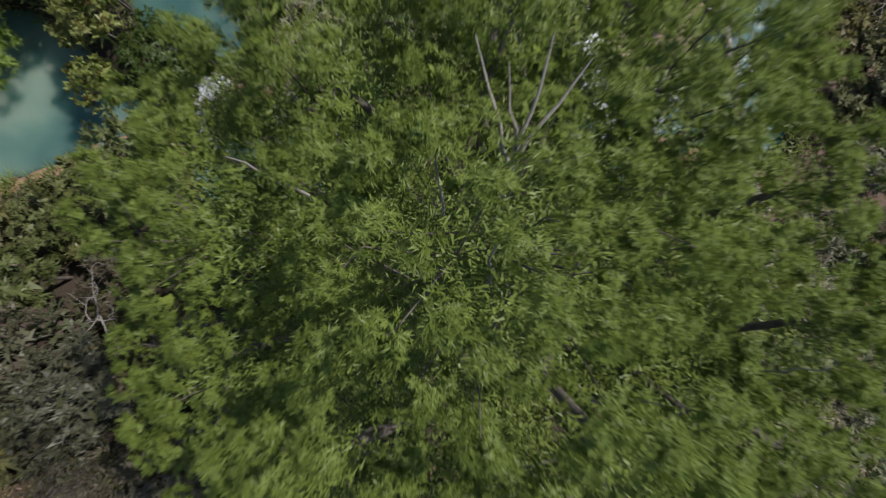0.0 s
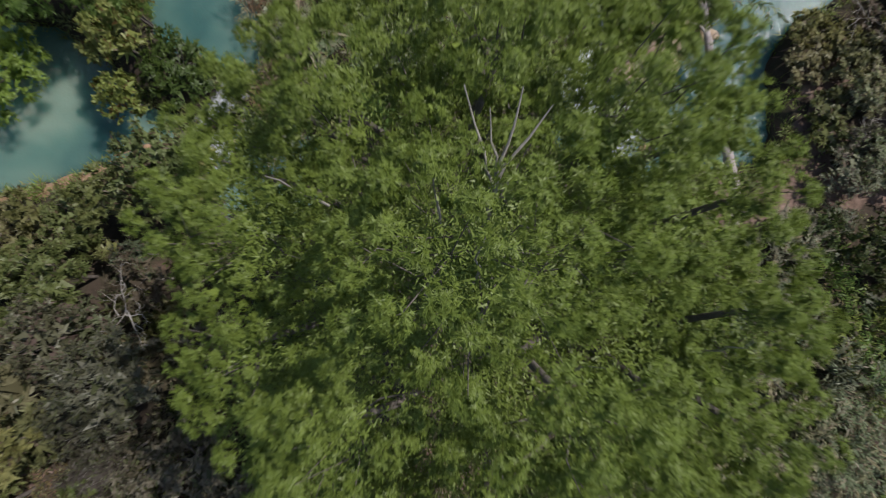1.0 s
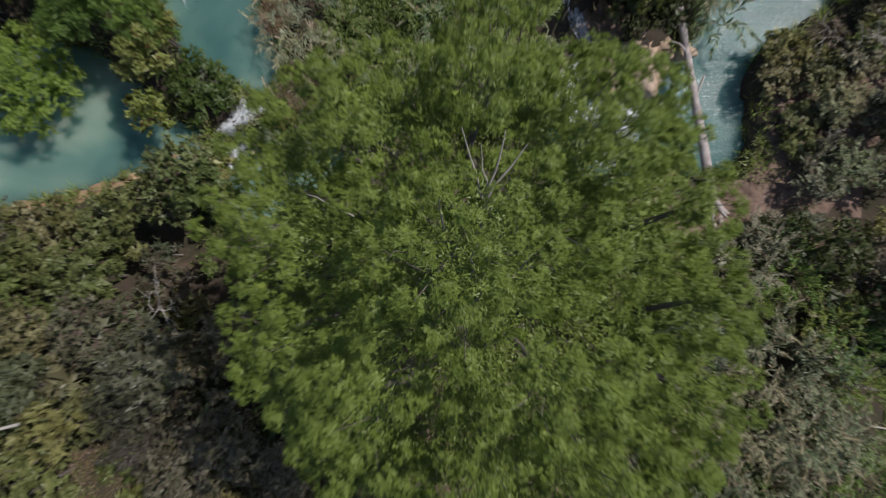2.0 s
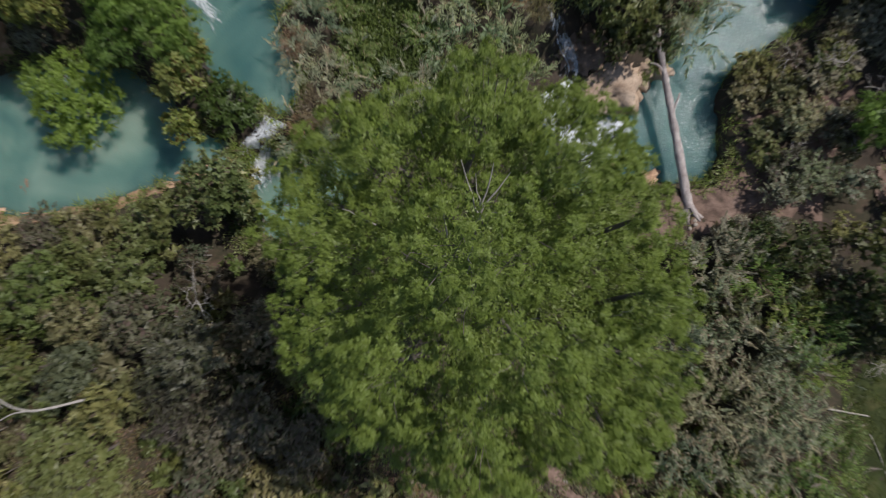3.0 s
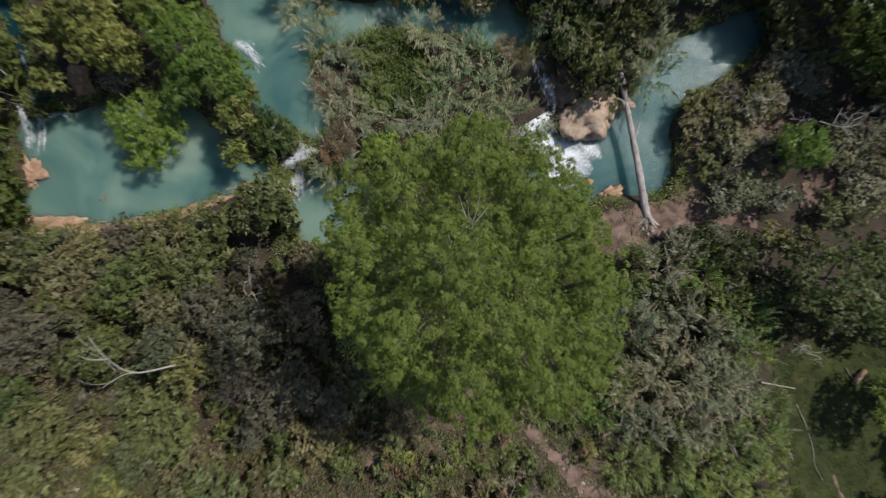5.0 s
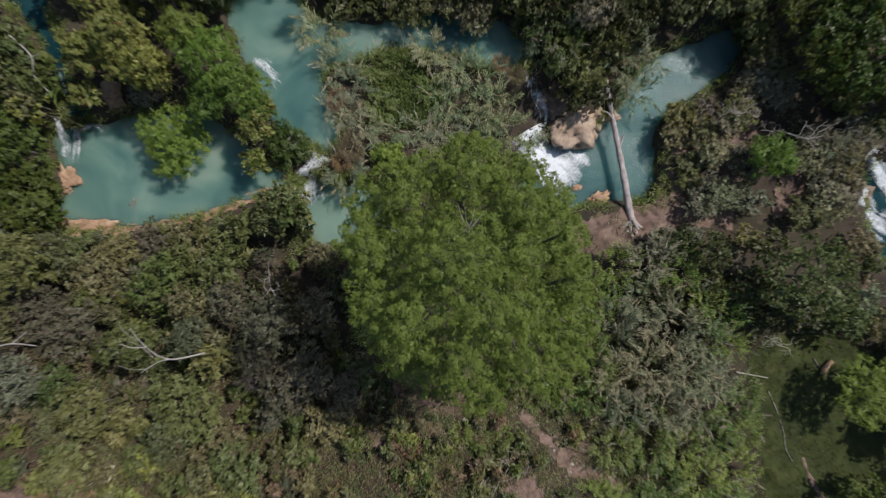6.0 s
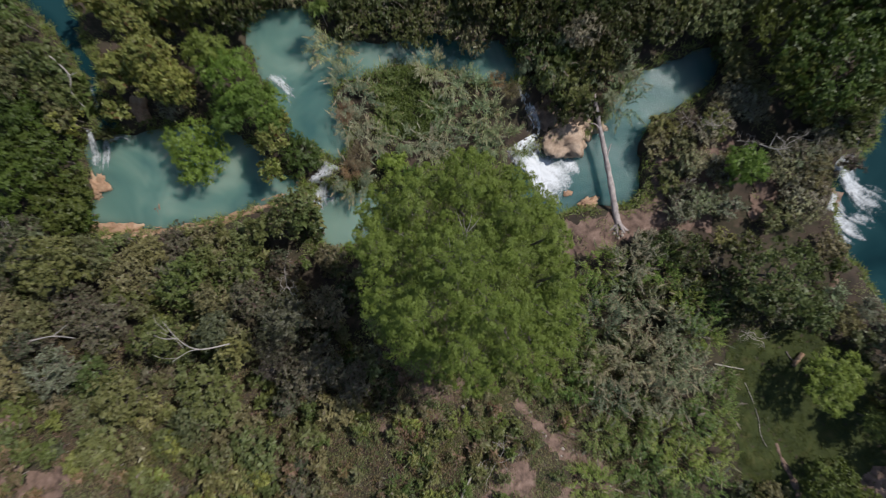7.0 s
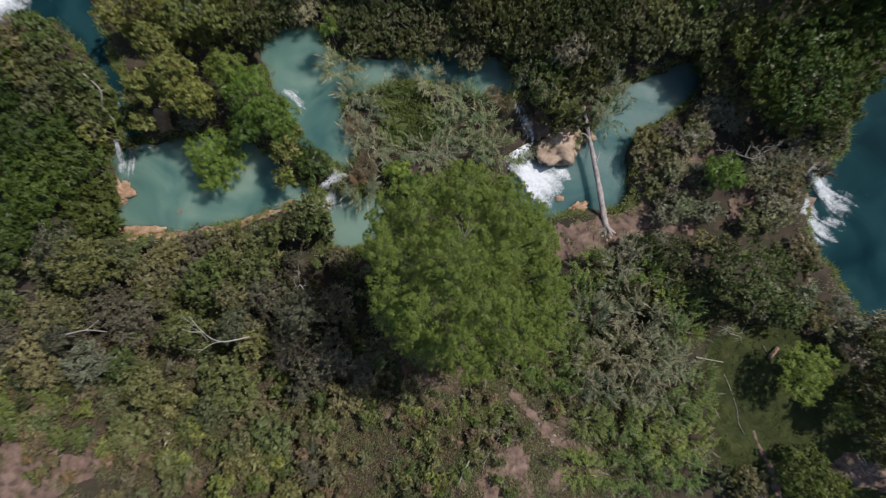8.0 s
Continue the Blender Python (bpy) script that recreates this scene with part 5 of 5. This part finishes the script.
wood("fallen_stick", [(lay([(17.3, -7.2), (18.3, -7.4), (19.3, -7.6)], 0.12), 0.055, 0.035)], DEAD_WOOD, "straight bleached stick lying on the grass", 26)
wood("fallen_stick", [(lay([(19.3, -8.4), (19.7, -9.4), (20.2, -10.8), (20.3, -11.8), (20.7, -12.6)], 0.08), 0.026, 0.015)], DEAD_WOOD, "long bent bleached stick beside the track", 27)
wood("cut_trunk", [(lay([(22.4, -7.3), (22.7, -6.9), (23.0, -6.5)], 0.18), 0.16, 0.14)], TUFA, "short cut tan trunk lying on the meadow", 28, category="log")
wood("fallen_stick", [(lay([(22.0, -6.4), (22.3, -6.9), (22.6, -7.0)], 0.10), 0.05, 0.03)], BARK, "dark crooked branch beside the cut trunk", 29)


def bare_bush(x, y, z, reach, seed, label, boughs=5, thick=0.026):
    """A leafless bush: crooked boughs that fork twice on their way out."""
    r = random.Random(seed)
    limbs = []

    def grow(at, angle, length, radius, level):
        pts = [at]
        for _ in range(3):
            angle += r.gauss(0, 0.5)
            at = (at[0] + length / 3 * math.cos(angle), at[1] + length / 3 * math.sin(angle), at[2] + length * r.uniform(-0.04, 0.13))
            pts.append(at)
        limbs.append((pts, radius, 0.45 * radius))
        if level < 2:
            for _ in range(2 + (level == 0)):
                grow(pts[r.choice((1, 2, 3))], angle + r.uniform(-1.0, 1.0), 0.6 * length, 0.5 * radius, level + 1)

    for n in range(boughs):
        grow((x + r.uniform(-0.15, 0.15), y + r.uniform(-0.15, 0.15), z), n * 6.283 / boughs + r.uniform(-0.4, 0.4), reach * r.uniform(0.4, 0.75), thick * r.uniform(0.6, 1.0), 0)
    return wood("dead_bush", limbs, DEAD_WOOD, label, seed, 4, category="bush")


for (x, y), lift, reach, seed, label in (
    ((2.8, -12.2), 0.7, 2.3, 31, "dead grey bush with bare branching twigs on the slope"),
    ((19.5, -5.4), 0.9, 1.3, 32, "tangle of bare grey twigs at the meadow's edge"),
    ((20.7, 6.8), 2.6, 1.2, 33, "bare grey twigs above the scrub"),
    ((16.3, 7.9), 2.4, 1.1, 34, "bare grey twigs above the scrub"),
    ((-24.7, 0.7), 4.2, 1.4, 35, "bare grey twigs standing above the hillside bushes"),
    ((28.9, -15.1), 0.6, 2.2, 36, "grey leafless bush on bare earth"),
    ((20.5, -16.1), 0.7, 1.6, 37, "grey-brown leafless bush beside the track"),
    ((-9.1, -1.8), 4.0, 1.3, 38, "bare grey twigs standing above the hillside bushes"),
    ((15.4, 8.3), 1.0, 1.2, 40, "bare grey twigs above the scrub"),
    ((17.5, 5.1), 1.6, 1.2, 41, "bare grey twigs above the scrub"),
    ((15.3, 4.0), 1.1, 1.1, 43, "bare grey twigs above the scrub"),
    ((19.2, 6.9), 1.5, 1.2, 44, "bare grey twigs above the scrub"),
    ((23.4, 7.2), 1.4, 1.3, 45, "bare grey twigs above the scrub"),
):
    bare_bush(x, y, float(ground_z(x, y)) + lift, reach, seed, label)
wood("dead_branch", [(lay([(0.6, -14.2), (1.2, -13.1), (1.9, -12.2)], 0.5), 0.07, 0.03)], DEAD_WOOD, "pale dead stem lying on the slope", 39)

for x, y, top, r in ((-5.4, 5.9, 3.0, 0.8), (-6.2, 8.6, 3.0, 0.6), (-5.9, 5.2, 2.7, 0.6), (3.9, 9.9, 3.0, 0.5), (3.0, 10.6, 3.2, 0.5)):
    cane("straw", "dry_straw_tuft", "rust-brown dry grass tuft at the water's edge", x, y, top, r, x)


ribbon("bare_earth_bank", [(7.6, 1.3), (9.0, 1.6), (10.6, 2.0), (12.2, 2.1), (13.4, 2.4)], 1.6, TRACK, "bare trampled earth bank by the log")
ribbon("bare_earth_scrub", [(12.8, 2.6), (14.2, 4.0), (14.6, 6.0), (14.2, 8.0)], 2.4, TRACK, "bare pale earth between the scrub bushes")
ribbon("bare_earth_scrub", [(15.6, 2.2), (16.8, 4.2), (17.0, 6.4), (18.6, 7.4)], 2.2, TRACK, "bare pale earth between the scrub bushes")
ribbon("bare_earth_slope", [(-3.2, -7.0), (-2.0, -7.6), (-0.6, -8.2), (0.4, -8.8)], 1.5, TRACK, "bare reddish earth under the tree")
ribbon("bare_earth_rill", [(4.4, -12.6), (4.6, -14.0), (5.2, -15.6), (5.0, -17.6)], 1.5, TRACK, "bare pinkish earth with washed-out rills")
ribbon("bare_earth_east", [(20.6, 2.8), (21.4, 3.8), (22.2, 4.8)], 1.8, TRACK, "bare orange earth between the scrub bushes")
ribbon("bare_earth_foot", [(2.0, -14.2), (2.6, -15.4), (2.2, -17.0)], 1.2, TRACK, "bare pale earth on the slope")
ribbon("bare_earth_west", [(-29.5, -14.5), (-27.5, -13.5), (-25.5, -13.8), (-23.8, -15.0)], 4.2, TRACK, "bare reddish earth on the slope")
for n, (x, y) in enumerate(((0.9, -9.2), (1.3, -9.6), (0.6, -9.8), (7.2, -12.3), (1.1, -8.8), (-3.9, -9.6))):
    boulder("loose_stone", x, y, float(ground_z(x, y)) + 0.05, 0.14, 0.11, 0.10, n * 50, STONE, "small pale stone on the slope", 50 + n, 0.15)

pebbles = random.Random(41)
for n in range(16):
    (ax, ay), (bx, by) = pebbles.choice(list(zip(PATH_SOUTH, PATH_SOUTH[1:])))
    f = pebbles.random()
    x, y = ax + f * (bx - ax) + pebbles.uniform(-0.5, 0.5), ay + f * (by - ay) + pebbles.uniform(-0.5, 0.5)
    k = pebbles.uniform(0.05, 0.11)
    boulder("loose_stone", x, y, float(ground_z(x, y)) + 0.03, k, 0.8 * k, 0.7 * k, n * 50, STONE, "small pale stone on the path", 70 + n, 0.15)

# ---- undergrowth and meadow ----
def on_land(x, y, margin):
    ok = np.ones(x.shape, bool)
    for p, _ in SHORES:
        ok &= distance_to(p, x, y) > margin
    return ok


PATCHES = [(1.2, -7.6, 0.79), (-1.5, -6.8, 1.15), (0.2, -8.6, 0.5), (4.0, -13.7, 1.29), (3.3, -15.1, 0.93), (0.9, -14.3, 0.58), (7.4, -15.1, 0.86), (7.4, -11.8, 1.08), (6.0, -10.6, 0.58), (-0.9, -9.6, 0.58), (-3.7, -10.0, 0.65), (-26.0, -11.5, 2.15), (-25.0, -9.3, 1.25), (-22.4, -12.8, 1.39), (-26.6, -13.8, 1.39), (28.9, -15.3, 1.9), (21.0, -16.3, 1.42), (20.7, 3.9, 1.11), (20.1, 2.6, 0.63), (11.6, 2.1, 1.35), (22.4, 4.1, 0.87), (14.5, 4.7, 0.79), (14.7, 2.6, 0.87), (23.8, 5.1, 1.03)]


def in_patch(x, y):
    """True on the bare patches of earth."""
    ok = np.zeros(x.shape, bool)
    for a, b, r in PATCHES:
        ok |= np.hypot(x - a, y - b) < r * (0.72 + 0.4 * wobble(x, y, 1.9))
    return ok


MEADOW = [(18.2, -6.2), (20.5, -4.9), (24.0, -5.4), (28.5, -8.0), (31.0, -12.0), (31.0, -17.0), (24.5, -19.0), (19.6, -15.5), (18.6, -11.0)]
meadow_edge = rounded(MEADOW, True, 4)
tracks = [rounded(p, False, 4) for p in (PATH_EAST, PATH_SOUTH, PATH_MEADOW, *BARE)]


def tuft_field(name, seed, n, area, material, label, r, h, blades, blade_len, blade_wid, keep, patch=0.0):
    """Low growth over a stretch of ground: tufts of blades."""
    rng = np.random.default_rng(seed)
    x, y = rng.uniform(area[0], area[1], n), rng.uniform(area[2], area[3], n)
    ok = keep(x, y) & (wobble(x, y, 0.55) + 0.5 * wobble(y, x, 1.4) > patch - 0.9)
    ok &= ~in_patch(x, y) | (rng.uniform(size=n) < 0.3)
    x, y = x[ok], y[ok]
    for line in tracks:
        ok = distance_to(line, x, y, False) > 0.26 + 0.4 * wobble(x, y, 2.6)
        x, y = x[ok], y[ok]
    z = ground_z(x, y)
    size = rng.uniform(0.55, 1.25, len(x))
    s = np.repeat(np.arange(len(x)), blades)
    o = rng.normal(size=(len(s), 3))
    o[:, 2] = np.abs(o[:, 2])
    o = unit(o)
    q = rng.uniform(0.35, 1.0, len(s))
    base = np.stack([x, y, z], 1)[s] + o * (q * size[s])[:, None] * (r, r, h)
    way = unit((o + 0.7 * rng.normal(size=o.shape)) * (1, 1, 0.6))
    k = size[s] * rng.uniform(0.7, 1.2, len(s))
    v, f = leaves(base, way, unit(np.array((0, 0, 1.0)) + rng.normal(0, 0.4, o.shape)), blade_len * k, blade_wid * k, False)
    return tagged(new(name, raw_mesh(name, v, f, material)), label, "undergrowth", kind="stuff")


def turf(name, edge, material, label, step=0.2, lift=0.03):
    """A patch of turf laid on the ground, cut to an outline."""
    lo, hi = edge.min(0), edge.max(0)
    x, y = np.meshgrid(np.arange(lo[0], hi[0], step), np.arange(lo[1], hi[1], step))
    z = ground_z(x, y) + lift
    i = np.arange(x.size).reshape(x.shape)
    q = np.stack([i[:-1, :-1], i[:-1, 1:], i[1:, 1:], i[1:, :-1]], -1).reshape(-1, 4)
    cx, cy = x.ravel()[q].mean(1), y.ravel()[q].mean(1)
    q = q[(distance_to(edge, cx, cy) + 0.25 * wobble(cx, cy, 1.7) < 0) & on_land(cx, cy, 0.3)]
    return tagged(new(name, raw_mesh(name, np.stack([x, y, z], -1).reshape(-1, 3), q, material, True)), label, "ground", kind="structure")


for n, (x, y, r) in enumerate(PATCHES):
    a = np.linspace(0, 6.283, 22)[:-1]
    q = r * (1 + 0.28 * np.sin(2 * a + n) + 0.16 * np.sin(5 * a + 2 * n))
    turf("bare_earth_patch", np.stack([x + q * np.cos(a), y + 0.75 * q * np.sin(a)], 1), TRACK, "bare pinkish earth between the plants", 0.08, 0.06 + 0.004 * (n % 5))
turf("meadow", meadow_edge, TURF, "short green turf of a small meadow")
def shore_fringe(name, seed, n, material, label, blades, blade_len, blade_wid):
    """Grass and seedlings that hang over the water's edge."""
    rng = np.random.default_rng(seed)
    at = []
    for p, _ in SHORES:
        k = rng.integers(0, len(p), n // len(SHORES))
        f = rng.uniform(size=(len(k), 1))
        at.append(p[k] * (1 - f) + p[(k + 1) % len(p)] * f + rng.normal(0, 0.28, (len(k), 2)))
    at = np.concatenate(at)
    d = np.min([distance_to(p, at[:, 0], at[:, 1]) for p, _ in SHORES], 0)
    at = at[(d > -0.12) & (wobble(at[:, 0], at[:, 1], 1.3) > -0.45)]
    base = np.concatenate([at, ground_z(at[:, 0], at[:, 1])[:, None]], 1)
    s = np.repeat(np.arange(len(at)), blades)
    o = rng.normal(size=(len(s), 3))
    o[:, 2] = np.abs(o[:, 2]) + 0.2
    o = unit(o)
    size = rng.uniform(0.6, 1.25, len(s))
    v, f = leaves(base[s] + o * rng.uniform(0.05, 0.3, (len(s), 1)), unit(o * (1, 1, 0.7) + rng.normal(0, 0.3, o.shape)), unit(np.array((0, 0, 1.0)) + rng.normal(0, 0.4, o.shape)), blade_len * size, blade_wid * size, False)
    return tagged(new(name, raw_mesh(name, v, f, material)), label, "undergrowth", kind="stuff")


shore_fringe("bank_grass", 71, 2400, REED_LEAF, "green grass hanging over the water's edge", 16, 0.34, 0.035)
shore_fringe("bank_grass", 72, 2000, OLIVE_LEAF, "small leafy plants along the water's edge", 22, 0.15, 0.07)
VIEW = (-33, 33, -19, 18)
off_meadow = lambda x, y: on_land(x, y, 0.2) & (distance_to(meadow_edge, x, y) > -0.3)
open_corner = lambda x, y: ((x + 26.5) / 6.5) ** 2 + ((y + 14.6) / 3.6) ** 2 + 0.35 * wobble(x, y, 1.3) < 1
slope = lambda x, y: off_meadow(x, y) & (y < -5) & (x < 18) & (~open_corner(x, y) | (wobble(y, x, 2.1) > 0.35))
tuft_field("undergrowth", 61, 1500, VIEW, OLIVE_LEAF, "low olive green bushes and seedlings between the trees", 0.5, 0.55, 42, 0.14, 0.05, off_meadow)
tuft_field("undergrowth", 62, 1300, (-30, 16, -19, -5), HERB_LEAF, "low reddish and green herbs on the slope", 0.45, 0.6, 46, 0.14, 0.045, slope)
tuft_field("undergrowth", 63, 1100, (-30, 12, -19, -6), LIGHT_LEAF, "pale green low herbs on the slope", 0.42, 0.5, 44, 0.13, 0.045, slope, 0.4)
tuft_field("undergrowth", 64, 500, (-30, 14, -19, -5), DRY_LEAF, "dry brown stalks and weeds on the slope", 0.45, 0.5, 60, 0.16, 0.022, slope, 0.6)
tuft_field("undergrowth", 66, 1400, (-31, 14, -19, -6.5), LIME_LEAF, "fresh green seedlings and herbs on the slope", 0.38, 0.5, 44, 0.12, 0.048, slope, 0.55)
tuft_field("undergrowth", 67, 1500, (-31, 14, -19, -6.5), LIGHT_LEAF, "pale yellow-green herbs on the slope", 0.36, 0.5, 44, 0.12, 0.048, lambda x, y: slope(x, y) & (wobble(y, x, 0.8) > 0))
tuft_field("undergrowth", 68, 1500, (-31, 14, -19, -9.0), ROSY_LEAF, "dry pinkish grass and weeds on the slope", 0.4, 0.4, 34, 0.13, 0.03, lambda x, y: slope(x, y) & (wobble(x + 9, y, 0.6) > 0.05))
tuft_field("undergrowth", 69, 1300, (-24, 13, -19, -6.0), OLIVE_LEAF, "tangled olive green weeds on the slope", 0.5, 0.6, 36, 0.14, 0.045, slope)
tuft_field("undergrowth", 70, 1200, (-31, 13, -19, -7.0), HERB_LEAF, "reddish and green weeds on the slope", 0.45, 0.5, 36, 0.13, 0.04, slope)
tuft_field("island_herbs", 73, 420, (-4.3, -0.5, 7.4, 11.5), BROAD_LEAF, "dense dark green herbs on the small island", 0.4, 0.5, 70, 0.15, 0.055, lambda x, y: on_land(x, y, 0.5))
tuft_field("meadow_grass", 65, 5200, (18, 32, -19, -4), GRASS_LEAF, "short bright green meadow grass", 0.16, 0.10, 14, 0.14, 0.024, lambda x, y: (distance_to(meadow_edge, x, y) < 0.5) & on_land(x, y, 0.4))
inside = lambda spots: lambda x, y: np.any([np.hypot(x - a, y - b) < r * (1 + 0.5 * wobble(x, y, 1.6)) for a, b, r in spots], axis=0)
tuft_field("dry_grass", 81, 9000, (-12, 8, -18, -6), ROSY_LEAF, "dry reddish grass on the slope under the tree", 0.24, 0.3, 26, 0.17, 0.02, inside([(-2.0, -6.8, 1.08), (-1.0, -7.3, 0.72), (-2.9, -10.3, 0.79), (-2.1, -10.7, 0.58), (-8.8, -11.1, 0.72), (-7.0, -14.1, 0.79), (-3.7, -8.6, 0.65), (-0.1, -12.2, 0.5)]))
tuft_field("green_grass", 82, 9000, (-17, 8, -18, -6), LIME_LEAF, "fresh green grass between the rills", 0.24, 0.3, 26, 0.17, 0.022, inside([(2.7, -8.6, 0.86), (2.0, -10.4, 0.79), (3.1, -10.5, 0.65), (0.0, -11.1, 0.58), (2.0, -12.5, 0.72), (-3.4, -7.7, 0.58), (4.0, -8.9, 0.5), (-15.1, -15.0, 0.72), (-0.5, -13.9, 0.58)]))
